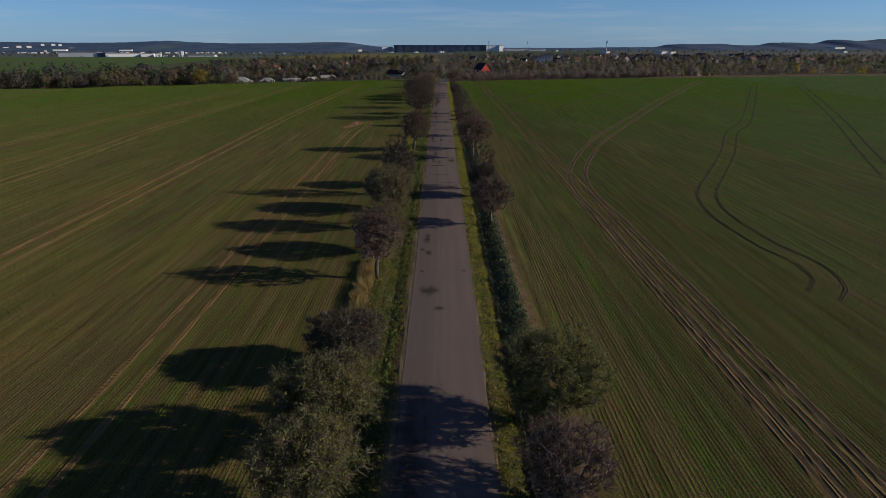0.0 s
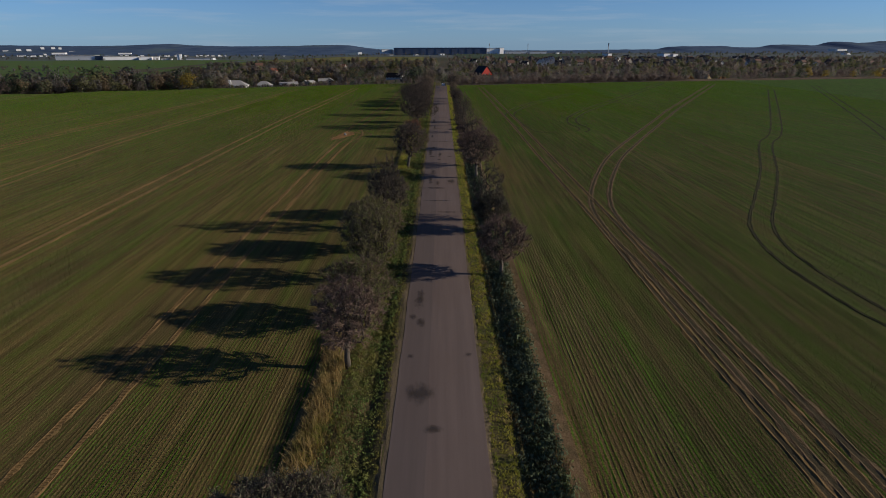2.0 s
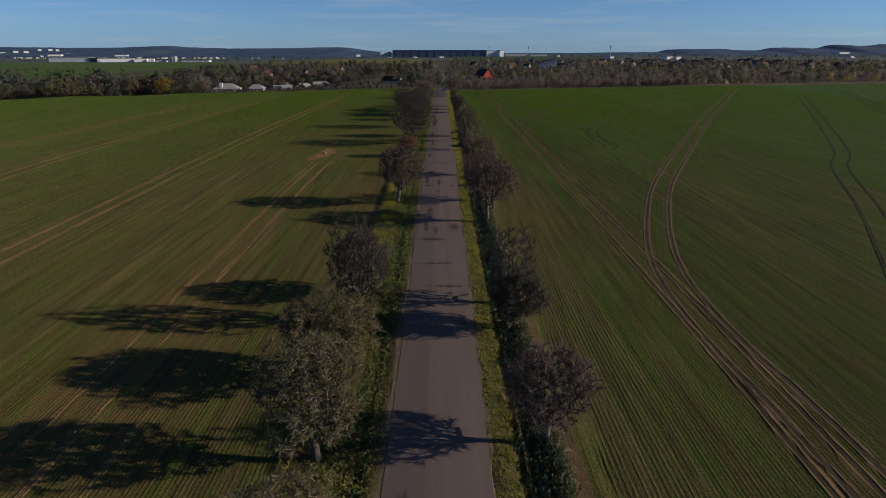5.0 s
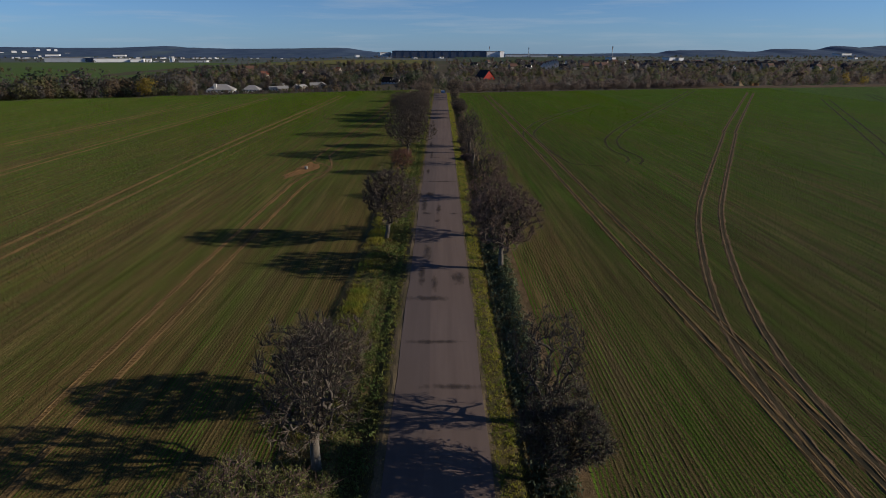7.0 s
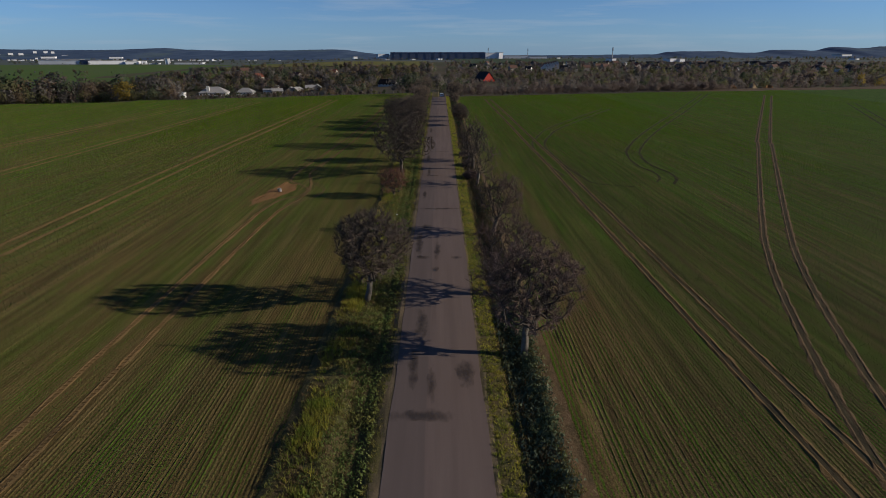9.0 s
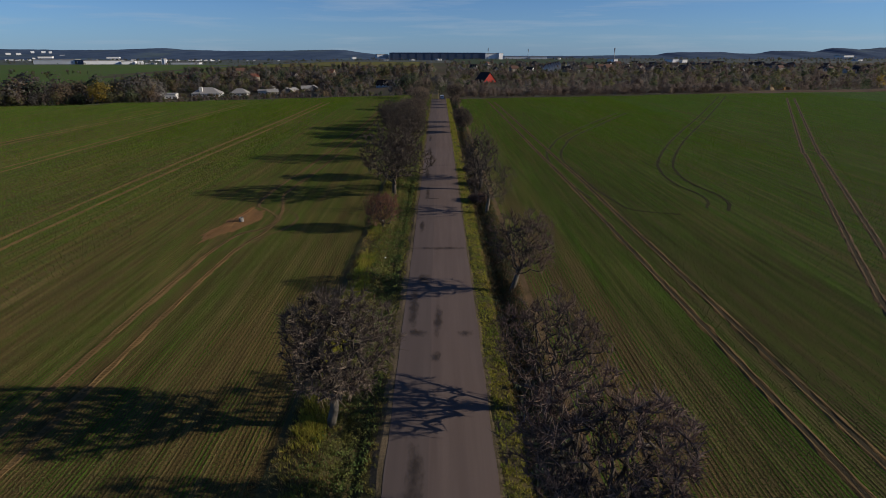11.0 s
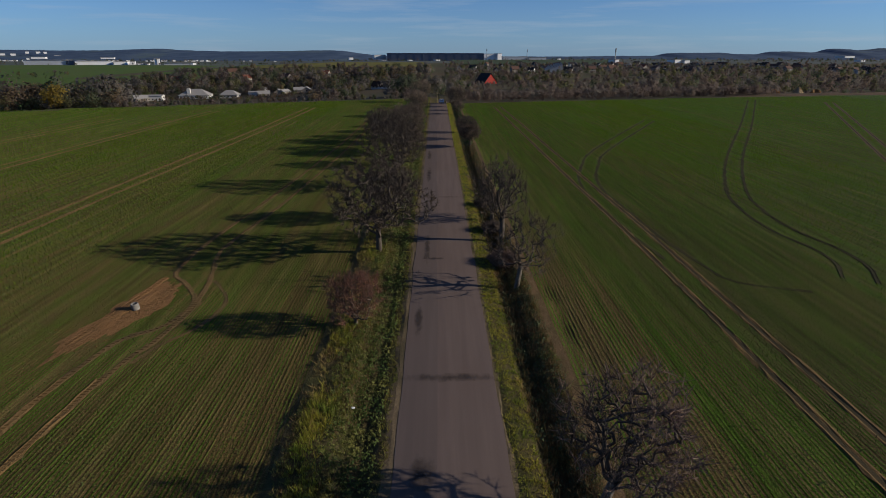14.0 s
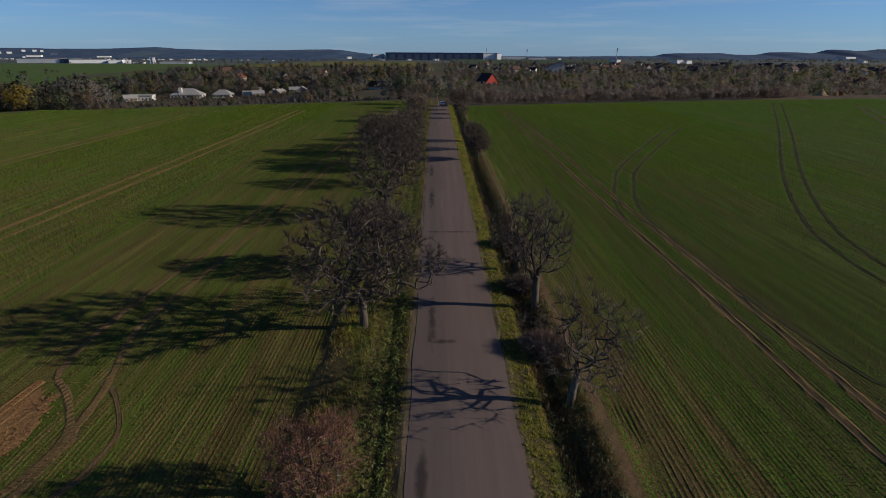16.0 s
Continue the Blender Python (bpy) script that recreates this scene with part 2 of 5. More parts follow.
TWIG_DARK = varied("dark_twigs", (0.066, 0.051, 0.04), (0.16, 0.122, 0.092), 0.9, 0.1)
LEAF_OLIVE = varied("olive_leaves", (0.115, 0.13, 0.042), (0.19, 0.195, 0.068), 0.8, 0.2, 0.5, (0.2, 0.175, 0.06), 0.45)
LEAF_GREY = varied("grey_green_leaves", (0.075, 0.076, 0.042), (0.135, 0.13, 0.078), 0.8, 0.2, 0.4, None, 0.35)
LEAF_GREEN = varied("green_leaves", (0.1, 0.125, 0.035), (0.17, 0.18, 0.055), 0.8, 0.2, 0.4, (0.2, 0.185, 0.05), 0.45)
TWIG_RUST = varied("rust_twigs", (0.17, 0.092, 0.064), (0.28, 0.155, 0.108), 0.9, 0.1)
LEAF_RUST = varied("rust_leaves", (0.27, 0.11, 0.06), (0.37, 0.17, 0.09), 0.8, 0.2, 0.4, None, 0.3)
WOODS = [varied("wood_" + k, a, b, through=0.58) for k, a, b in (
    ("brown", (0.155, 0.118, 0.097), (0.175, 0.134, 0.112)), ("grey", (0.16, 0.142, 0.124), (0.182, 0.162, 0.14)),
    ("dark_green", (0.08, 0.1, 0.058), (0.1, 0.118, 0.068)), ("olive", (0.14, 0.137, 0.064), (0.155, 0.148, 0.07)),
    ("rust", (0.18, 0.13, 0.08), (0.2, 0.15, 0.09)), ("gold", (0.25, 0.18, 0.04), (0.31, 0.23, 0.05)))]
# far plain greyed towards blue: distance haze mixed into its colour
HAZY = earth("hazed_distant_land", (0.085, 0.1, 0.095), (0.11, 0.115, 0.1), 0.004, (1, 0.3, 1), (0.9, 1.1), 0.0, (0.085, 0.11, 0.075))
WHITE = plain("white_render", (0.6, 0.58, 0.54))
CREAM = plain("cream_render", (0.3, 0.26, 0.21))
GREY_WALL = plain("grey_render", (0.24, 0.23, 0.22))
RED_GABLE = plain("red_painted_gable", (0.3, 0.032, 0.022), 0.8, 0.2)
BROWN_ROOF = plain("brown_tiles", (0.13, 0.07, 0.05), 0.8, 0.2)
GREY_ROOF = plain("grey_roofing", (0.3, 0.285, 0.265), 0.8, 0.2)
RUST_ROOF = plain("orange_red_tiles", (0.2, 0.07, 0.042), 0.8, 0.2)
SLATE_ROOF = plain("slate_roofing", (0.05, 0.046, 0.045), 1.0, 0.08)
BLACK_ROOF = plain("black_roofing", (0.018, 0.017, 0.018), 1.0, 0.05)
HALL_DARK = plain("dark_cladding", (0.12, 0.14, 0.19), 0.6, 0.3, 0.05)
HALL_LIGHT = plain("pale_cladding", (0.62, 0.63, 0.64), 0.6, 0.3, 0.05)
HALL_WHITE = plain("white_cladding", (0.8, 0.8, 0.8), 0.6, 0.3, 0.05)
GLASS = plain("window_glass", (0.03, 0.035, 0.045), 0.15, 0.6)
STEEL = plain("galvanised_steel", (0.35, 0.36, 0.37), 0.5, 0.4, 4.0, 0.15, 0.6)
CONCRETE = plain("weathered_concrete", (0.27, 0.25, 0.22), 0.95, 0.15, 3.0, 0.4)
TYRE = plain("rubber", (0.02, 0.02, 0.02), 0.8, 0.2)
CAR_PAINT = plain("white_car_paint", (0.75, 0.76, 0.78), 0.3, 0.5, 2.0, 0.03)
PLASTIC = plain("white_plastic", (0.8, 0.8, 0.78), 0.5, 0.4)


def asphalt():
    m, n, l, b = material("asphalt", 1.0, 0.05)
    c = n.new("ShaderNodeTexCoord")
    xyz = n.new("ShaderNodeSeparateXYZ")
    l.new(c.outputs["Object"], xyz.inputs[0])
    lanes = n.new("ShaderNodeMath")
    lanes.operation = "SINE"
    s = n.new("ShaderNodeMath")
    s.operation = "MULTIPLY"
    s.inputs[1].default_value = 4.6
    l.new(xyz.outputs[0], s.inputs[0])
    l.new(s.outputs[0], lanes.inputs[0])
    streak = noise_tex(n, l, 1.6, 5, (1, 0.045, 1))
    patch = noise_tex(n, l, 0.16, 4, (1, 0.5, 1))
    grain = noise_tex(n, l, 30, 4, (1, 1, 1), 0.8)
    c1 = mixed(n, l, ranged(n, l, streak, 0.35, 0.68), (0.145, 0.108, 0.093), (0.18, 0.134, 0.114))
    c2 = mixed(n, l, ranged(n, l, patch, 0.45, 0.7, 0, 0.6), c1, (0.15, 0.107, 0.088))
    c3 = mixed(n, l, ranged(n, l, lanes.outputs[0], -1, 1, 0, 0.12), c2, (0.17, 0.13, 0.11))
    c4 = mixed(n, l, ranged(n, l, grain, 0.35, 0.75, 0, 0.3), c3, (0.08, 0.062, 0.054))
    wander = n.new("ShaderNodeMath")
    wander.operation = "MULTIPLY_ADD"
    wander.inputs[1].default_value = 0.5
    l.new(noise_tex(n, l, 0.05, 2, (0, 1, 0)), wander.inputs[0])
    l.new(xyz.outputs[0], wander.inputs[2])
    c5 = mixed(n, l, ranged(n, l, wander.outputs[0], -0.42, -0.36, 0.3, 0.0), c4, (0.085, 0.073, 0.07))
    l.new(c5, b.inputs["Base Color"])
    bumped(n, l, b, grain, 0.5, 0.01)
    return m


ASPHALT = asphalt()


def stain():
    """Old tar and wet marks that thin out towards their edges."""
    m, n, l, b = material("patched_asphalt", 0.9, 0.1)
    grain = noise_tex(n, l, 3.0, 5)
    l.new(mixed(n, l, ranged(n, l, grain, 0.3, 0.7), (0.04, 0.034, 0.032), (0.066, 0.055, 0.05)), b.inputs["Base Color"])
    c, off, size, add = n.new("ShaderNodeTexCoord"), n.new("ShaderNodeVectorMath"), n.new("ShaderNodeVectorMath"), n.new("ShaderNodeMath")
    off.operation, size.operation, add.operation = "SUBTRACT", "LENGTH", "MULTIPLY_ADD"
    off.inputs[1].default_value = (0.5, 0.5, 0.5)
    l.new(c.outputs["Generated"], off.inputs[0])
    flat = n.new("ShaderNodeVectorMath")
    flat.operation = "MULTIPLY"
    flat.inputs[1].default_value = (1, 1, 0)
    l.new(off.outputs[0], flat.inputs[0])
    l.new(flat.outputs[0], size.inputs[0])
    l.new(noise_tex(n, l, 1.7, 4, (1, 0.5, 1), 0.65), add.inputs[0])
    add.inputs[1].default_value = 1.1
    l.new(size.outputs["Value"], add.inputs[2])
    l.new(ranged(n, l, add.outputs[0], 0.6, 1.02, 0.56, 0.0), b.inputs["Alpha"])
    return m


TAR = stain()


# ---- building blocks ----
def mesh_of(name, verts, faces, mats, index=None):
    """A mesh from arrays: verts (n, 3), faces (m, 3 or 4)."""
    verts, faces = np.asarray(verts, np.float32), np.asarray(faces, np.int32)
    me = bpy.data.meshes.new(name)
    k = faces.shape[1]
    me.vertices.add(len(verts))
    me.vertices.foreach_set("co", verts.ravel())
    me.loops.add(faces.size)
    me.loops.foreach_set("vertex_index", faces.ravel())
    me.polygons.add(len(faces))
    me.polygons.foreach_set("loop_start", np.arange(0, faces.size, k, dtype=np.int32))
    if index is not None:
        me.polygons.foreach_set("material_index", np.asarray(index, np.int32))
    for m in mats:
        me.materials.append(m)
    me.update(calc_edges=True)
    me.shade_flat()
    return me


def attach(name, me, parent, label=""):
    ob = new(name, me)
    ob.parent = parent
    return tagged(ob, label)


def part(name, bm, mat, parent, label=""):
    me = bpy.data.meshes.new(name)
    bm.to_mesh(me)
    bm.free()
    me.materials.append(mat)
    return attach(name, me, parent, label)


def box(w, d, h, x=0, y=0, z=0, bevel=0.0):
    """A box standing on z, centred on x, y."""
    bm = bmesh.new()
    bmesh.ops.create_cube(bm, size=1, matrix=Matrix.Translation((x, y, z + h / 2)) @ Matrix.Diagonal((w, d, h, 1)))
    if bevel:
        bmesh.ops.bevel(bm, geom=bm.edges[:], offset=bevel, segments=1, affect="EDGES")
    return bm


def tube(r, h, x=0, y=0, z=0, n=12, r2=None):
    bm = bmesh.new()
    bmesh.ops.create_cone(bm, cap_ends=True, segments=n, radius1=r, radius2=r if r2 is None else r2, depth=h, matrix=Matrix.Translation((x, y, z + h / 2)))
    return bm


def smooth(v):
    v = np.clip(v, 0, 1)
    return v * v * (3 - 2 * v)


PROFILE_X = (-9.3, -8.4, -8.2, -7.0, -5.6, -4.9, -4.2, -3.6, -3.0, -2.6, 2.6, 3.0, 4.1, 4.8, 5.3, 5.9, 6.6, 7.6, 9.0)
PROFILE_Z = (0.0, 0.0, 0.13, 0.2, 0.12, -0.25, -0.38, -0.12, -0.02, -0.12, -0.12, -0.02, -0.08, -0.52, -0.54, -0.15, 0.1, 0.06, 0.0)


def edge(x):
    """Where the two fields end and the land falls away."""
    x = np.asarray(x, float)
    return np.where(x < 0, 327 + 0.34 * np.maximum(x, -330), np.minimum(302 + 0.24 * x, 312 + 0.157 * np.minimum(x, 330)))


def height(x, y):
    x, y = np.asarray(x, float), np.asarray(y, float)
    x = x + (0.2 * np.sin(y * 0.71) * np.sin(y * 0.23 + 1) + 0.22 * np.sin(y * 1.93) * np.sin(y * 0.57 + 2)) * (x < -7.4)
    near = np.interp(x, PROFILE_X, PROFILE_Z) * np.clip((340 - y) / 20, 0, 1)
    wob = 0.05 * np.sin(x * 1.7 + y * 0.6) * np.sin(y * 0.43 - x) * (np.abs(x) > 3.2) * (np.abs(x) < 9)
    low = 12 + 15 * smooth((-x - 20) / 180)
    fall = -low * (1 - (1 - np.clip((y - edge(x)) / 250, 0, 1)) ** 2)
    plain_z = -10 - 10 * smooth((-x - 200) / 300) - 13 * smooth((y - 1650) / 350) - 25 * smooth((y - 2300) / 1500)
    s = smooth((y - 650) / 300)
    return near + wob * (y < 330) + fall * (1 - s) + plain_z * s

# ---- ground ----
def ground():
    out = np.r_[10.5, 14, 20, 30, 45, 65, 90, 120, 160, 210, 270, 340, 430, 560, 750, 1000, 1400, 2000, 3000, 4700]
    xs = np.r_[-out[::-1], np.arange(-9.6, 9.61, 0.3), out + 0.6 * (out < 15)]
    ys = np.r_[-200, -120, -80, np.arange(-60, 8, 4.0), np.arange(8, 240, 0.8), np.arange(240, 340, 2.0), np.arange(340, 720, 12), np.arange(740, 1200, 40), 1300, 1500, 1800, 2200, 2800, 3500, 4200, 4950]
    gx, gy = np.meshgrid(xs, ys)
    gz = height(gx, gy)
    verts = np.stack([gx, gy, gz], -1).reshape(-1, 3)
    w = len(xs)
    i, j = np.meshgrid(np.arange(w - 1), np.arange(len(ys) - 1))
    a = (j * w + i).ravel()
    faces = np.stack([a, a + 1, a + 1 + w, a + w], -1)
    cx, cy = verts[faces].mean(1)[:, :2].T
    index = np.where(cy > edge(cx) - 2, 2, np.where((cx > -8.4) & (cx < 6.75), 1, 0))
    index = np.where((index == 0) & (cx > 0) & (cx < 14), 4, index)
    index = np.where((index == 4) & (cx < 7.4), 5, index)
    index = np.where((index == 0) & (cx > 0), 6, index)
    # past 1350 m the ground takes the haze-tinted colour
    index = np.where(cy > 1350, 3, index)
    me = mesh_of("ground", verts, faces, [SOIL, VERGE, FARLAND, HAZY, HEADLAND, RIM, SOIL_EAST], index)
    me.shade_smooth()
    return tagged(new("ground", me), "flat sown fields, verges and falling land beyond", "ground", kind="structure")


ground()


def strip(xs, ys, zs):
    """Faces over a grid of rows: xs (rows, cols)."""
    verts = np.stack([xs, ys, zs], -1).reshape(-1, 3)
    r, w = xs.shape
    i, j = np.meshgrid(np.arange(w - 1), np.arange(r - 1))
    a = (j * w + i).ravel()
    return verts, np.stack([a, a + 1, a + 1 + w, a + w], -1)


def road():
    ys = np.r_[np.arange(-80, 340, 0.8), np.arange(340, 400, 6)]
    rng = np.random.default_rng(4)
    u = np.array([-1.0, -0.985, -0.5, 0, 0.5, 0.985, 1.0])
    lift = np.array([-0.1, 0.01, 0.035, 0.05, 0.035, 0.01, -0.1])
    half = 2.75 + 0.028 * np.convolve(rng.normal(size=len(ys) + 4), np.ones(5) / 2.2, "valid")
    xs = u[None] * half[:, None]
    gy = np.repeat(ys[:, None], len(u), 1)
    zs = lift[None] + (height(np.zeros(len(ys)), ys) + 0.12 * np.clip((340 - ys) / 20, 0, 1))[:, None]
    v, f = strip(xs, gy, zs)
    return tagged(new("road", mesh_of("road", v, f, [ASPHALT])), "narrow grey asphalt country road with worn edges", "road", kind="structure")


road()


def ragged(name, cx, cy, w, d, mat, z, seed, label, n=26, kind="structure", category="road patch"):
    """A flat patch with an uneven outline and a thin edge."""
    rng = np.random.default_rng(seed)
    a = np.linspace(0, 2 * np.pi, n, endpoint=False)
    k = np.maximum(np.abs(np.cos(a)), np.abs(np.sin(a))) ** -0.75 * (1 + rng.normal(size=n) * 0.06 + 0.12 * np.sin(3 * a + seed) + 0.08 * np.sin(5 * a + 2 * seed))
    bm = bmesh.new()
    top = [bm.verts.new((cx + w / 2 * c * q, cy + d / 2 * s * q, z)) for c, s, q in zip(np.cos(a), np.sin(a), k)]
    low = [bm.verts.new((v.co.x, v.co.y, z - 0.004)) for v in top]
    bm.faces.new(top)
    for i in range(n):
        bm.faces.new((top[i - 1], low[i - 1], low[i], top[i]))
    me = bpy.data.meshes.new(name)
    bm.to_mesh(me)
    bm.free()
    me.materials.append(mat)
    return tagged(new(name, me), label, category, kind=kind)


def patches(rows, seed):
    for k, (x, y, w, d) in enumerate(rows):
        lift = 0.016 + 0.04 * (1 - max(abs(x) - w * 0.65, 0.0) / 2.75)
        ragged("road_patch", x, y, w * 1.3, d * 1.2, TAR, lift, seed + k, "dark tar repair patch on the asphalt")


patches(((-1.9, 23.4, 1.6, 15.0), (-1.15, 45.1, 1.5, 2.2), (-0.3, 41.8, 0.9, 0.6), (2.05, 49.4, 0.5, 0.6), (-2.0, 49.3, 0.4, 0.5), (-1.7, 58.1, 0.7, 3.0), (-1.5, 54, 0.6, 1.2), (-2.2, 55, 0.6, 0.8), (-0.5, 88.2, 3.6, 0.5), (1.1, 82.9, 3.6, 0.5), (-0.8, 95.1, 3.1, 0.9), (-0.4, 98.2, 0.5, 3.2), (-1.6, 100.2, 0.6, 4.0), (1.7, 99.3, 1.0, 2.6), (-1.3, 105.6, 0.8, 4.0)), 50)
patches(((-0.15, 120.9, 0.55, 4.2), (-1.6, 118.9, 1.2, 0.9), (1.8, 118.8, 1.0, 0.8), (-2.0, 122.8, 0.7, 6.0), (-0.3, 115.9, 0.5, 1.2), (-1.4, 128.2, 1.0, 2.2), (-0.1, 135.6, 4.4, 0.75), (-2.0, 142.6, 0.5, 4.0), (-1.6, 156.8, 0.5, 7.0), (-0.9, 154.2, 1.6, 0.5), (-1.9, 169.4, 0.6, 6.0), (0.2, 175.6, 5.0, 0.4), (-1.9, 188.9, 0.7, 9.0), (-2.0, 204.2, 0.6, 7.0)), 65)


def shoulder(side, name):
    ys = np.arange(-60, 335, 0.7)
    rng = np.random.default_rng(9 + side)
    jag = lambda s: s * np.convolve(rng.normal(size=len(ys) + 2), np.ones(3) / 1.7, "valid")
    inner, outer = 2.7 + 0 * ys, (3.02 if side > 0 else 3.28) + jag(0.09)
    xs = side * np.stack([inner, (inner + outer) / 2, outer], 1)
    zs = np.stack([-0.004 + 0 * ys, -0.008 + jag(0.01), height(side * outer, ys) + 0.004], 1)
    v, f = strip(xs, np.repeat(ys[:, None], 3, 1), zs)
    tagged(new(name, mesh_of(name, v, f, [SHOULDER])), "narrow crumbling gravel shoulder beside the asphalt", "shoulder", kind="structure")


shoulder(-1, "shoulder_west")
shoulder(1, "shoulder_east")


# ---- tractor tracks ----
def spline(points, step):
    """An evenly stepped smooth line through a few places."""
    p = np.array(points, float)
    p = np.vstack([2 * p[0] - p[1], p, 2 * p[-1] - p[-2]])
    out = []
    for a, b, c, d in zip(p, p[1:], p[2:], p[3:]):
        n = max(2, int(np.linalg.norm(c - b) / step))
        t = np.linspace(0, 1, n, endpoint=False)[:, None]
        out.append(0.5 * (2 * b + (c - a) * t + (2 * a - 5 * b + 4 * c - d) * t**2 + (3 * b - a - 3 * c + d) * t**3))
    return np.vstack(out + [p[-2:-1]])


ROLLED = set()


def tyre_track(points, mat, width=0.3, berm=0.07, lugs=False, seed=0, rim=None):
    line = spline(points, 0.8)
    for p in spline(points, 0.25):
        for ox in (-0.22, 0.0, 0.22):
            ROLLED.add((round((p[0] + ox) * 4), round(p[1])))
    rng = np.random.default_rng(seed)
    way = np.gradient(line, axis=0)
    way /= np.linalg.norm(way, axis=1)[:, None]
    side = np.stack([way[:, 1], -way[:, 0]], 1)
    u = np.array([-1.0, -0.6, -0.34, 0.34, 0.6, 1.0] if rim else [-0.75, -0.5, -0.38, 0.38, 0.5, 0.75]) * width
    z = np.array([0.0, berm, 0.012, 0.012, berm, 0.0])
    across = u[None] + rng.normal(size=(len(line), 6)) * np.array([0.07, 0.03, 0.014, 0.014, 0.03, 0.07])
    xs = line[:, :1] + side[:, :1] * across
    ys = line[:, 1:] + side[:, 1:] * across
    zs = z[None] * (1 + rng.normal(size=(len(line), 6)) * 0.25) + 0.006
    v, f = strip(xs, ys, zs + height(xs, ys))
    # given a rim, shade-dark bed between berms coloured paler as if sunlit
    cols = np.tile([1, 1, 0, 1, 1] if rim else [0] * 5, len(line) - 1)
    ob = tagged(new("tyre_track", mesh_of("tyre_track", v, f, [mat, rim or mat], cols)), "tractor wheel track pressed into the sown soil", "track", kind="structure")
    if lugs:
        fine = spline(points, 0.34)
        w = np.gradient(fine, axis=0)
        w /= np.linalg.norm(w, axis=1)[:, None]
        s = np.stack([w[:, 1], -w[:, 0]], 1)
        base = np.array([(-1, -1, 0), (1, -1, 0), (1, 1, 0), (-1, 1, 0), (-0.8, -0.5, 1), (0.8, -0.5, 1), (0.8, 0.5, 1), (-0.8, 0.5, 1)], float)
        o = base * (0.15, 0.06, 0.05)
        v = fine[:, None] + s[:, None] * o[None, :, :1] + w[:, None] * (o[None, :, 1:2] + 0.25 * o[None, :, :1])
        v = np.concatenate([v, np.broadcast_to(o[None, :, 2:] + 0.012, v.shape[:2] + (1,))], 2)
        q = np.array([(4, 5, 6, 7), (0, 1, 5, 4), (1, 2, 6, 5), (2, 3, 7, 6), (3, 0, 4, 7)])
        faces = (np.arange(len(fine))[:, None, None] * 8 + q[None]).reshape(-1, 4)
        tagged(attach("lug_marks", mesh_of("lug_marks", v.reshape(-1, 3), faces, [mat]), ob), kind="stuff")
    return ob


def pair(points, gap, mat, lugs=False, seed=0, berm=0.07, rim=None):
    """Both wheels of one pass."""
    p = np.array(points, float)
    way = np.gradient(p, axis=0)
    way /= np.linalg.norm(way, axis=1)[:, None]
    side = np.stack([way[:, 1], -way[:, 0]], 1)
    for k in (-0.5, 0.5):
        tyre_track(p + side * gap * k, mat, 0.4 if mat is RUT_SHADED else 0.34 if mat is TRACK else 0.27, berm, lugs, seed + int(k > 0), rim)


pair([(-20.8, -40), (-20.9, 22.7), (-21.2, 53.7), (-21.9, 93.9), (-22, 120.4), (-21.8, 131.7), (-21.6, 135.7)], 2.2, TRACK, True, 1, 0.045)
tyre_track([(-22.7, 134.7), (-22.5, 136.9), (-21.9, 139.9), (-20.4, 141.3), (-19.6, 142.5), (-19.3, 144.1), (-19.4, 145.9), (-20.4, 147.6), (-21.9, 149.4), (-23, 150.5), (-23.5, 152.6), (-23.7, 158.4), (-22.4, 174.9), (-20.4, 213.2), (-18.9, 288.5)], TRACK_SOFT, 0.3, 0.022, True, 3)
tyre_track([(-20.5, 134.7), (-20, 138), (-19.5, 139.6), (-19.2, 142), (-19, 144.5), (-19.5, 148.2), (-20.1, 151), (-21.3, 155.1), (-21.4, 159.4), (-19.9, 174.9), (-18.1, 213.3), (-16.6, 288.6)], TRACK_SOFT, 0.3, 0.022, True, 4)
tyre_track([(-19.6, 137.3), (-18.8, 139.4), (-17.8, 141), (-16.9, 143.2), (-16.9, 145.6), (-18, 147.8), (-19.4, 149.6)], TRACK_SOFT, 0.22, 0.022, False, 5)
tyre_track([(-25, 139.6), (-24.4, 143.2), (-24, 146.6), (-23.7, 150.1)], BARE, 0.4, 0.06, True, 8)
pair([(-45.4, -20), (-45, 60.9), (-45.1, 108.1), (-45.3, 166.8), (-43.2, 232.9), (-42.1, 287.3)], 2.4, TRACK, False, 7, 0.04)
pair([(-71.1, 0), (-69.6, 83.5), (-73.2, 136.6), (-72.3, 185.3), (-69.9, 276.9)], 2.4, TRACK, False, 9, 0.03)
pair([(-93.6, 40.8), (-94.9, 114), (-93.5, 167.8), (-89.5, 258.2)], 2.4, TRACK, False, 11, 0.03)
pair([(20.3, -40), (20.4, 22), (20.3, 53), (20.6, 80), (20.5, 100), (20.5, 128), (20.6, 146), (20.7, 165), (20.5, 182), (20.4, 210), (20.2, 250), (19.8, 290)], 2.35, RUT_SHADED, False, 13, 0.045, TRACK)
pair([(145, 306.6), (78, 196), (70, 182), (41.9, 132.6), (33.6, 117), (28, 104), (24.1, 93.4), (22.1, 85.8), (21.2, 78.3), (21.1, 71), (21.4, 65), (21.3, 40), (21.2, -20)], 2.6, RUT_SHADED, False, 17, 0.04, RIM)
pair([(156, 272), (89, 157), (72, 132.5), (57, 106), (47, 90), (39, 77), (36, 67), (35.8, 57), (36.8, 51), (35.8, 46.5), (33.5, 44)], 2.5, TRACK_DARK, False, 19, 0.036)
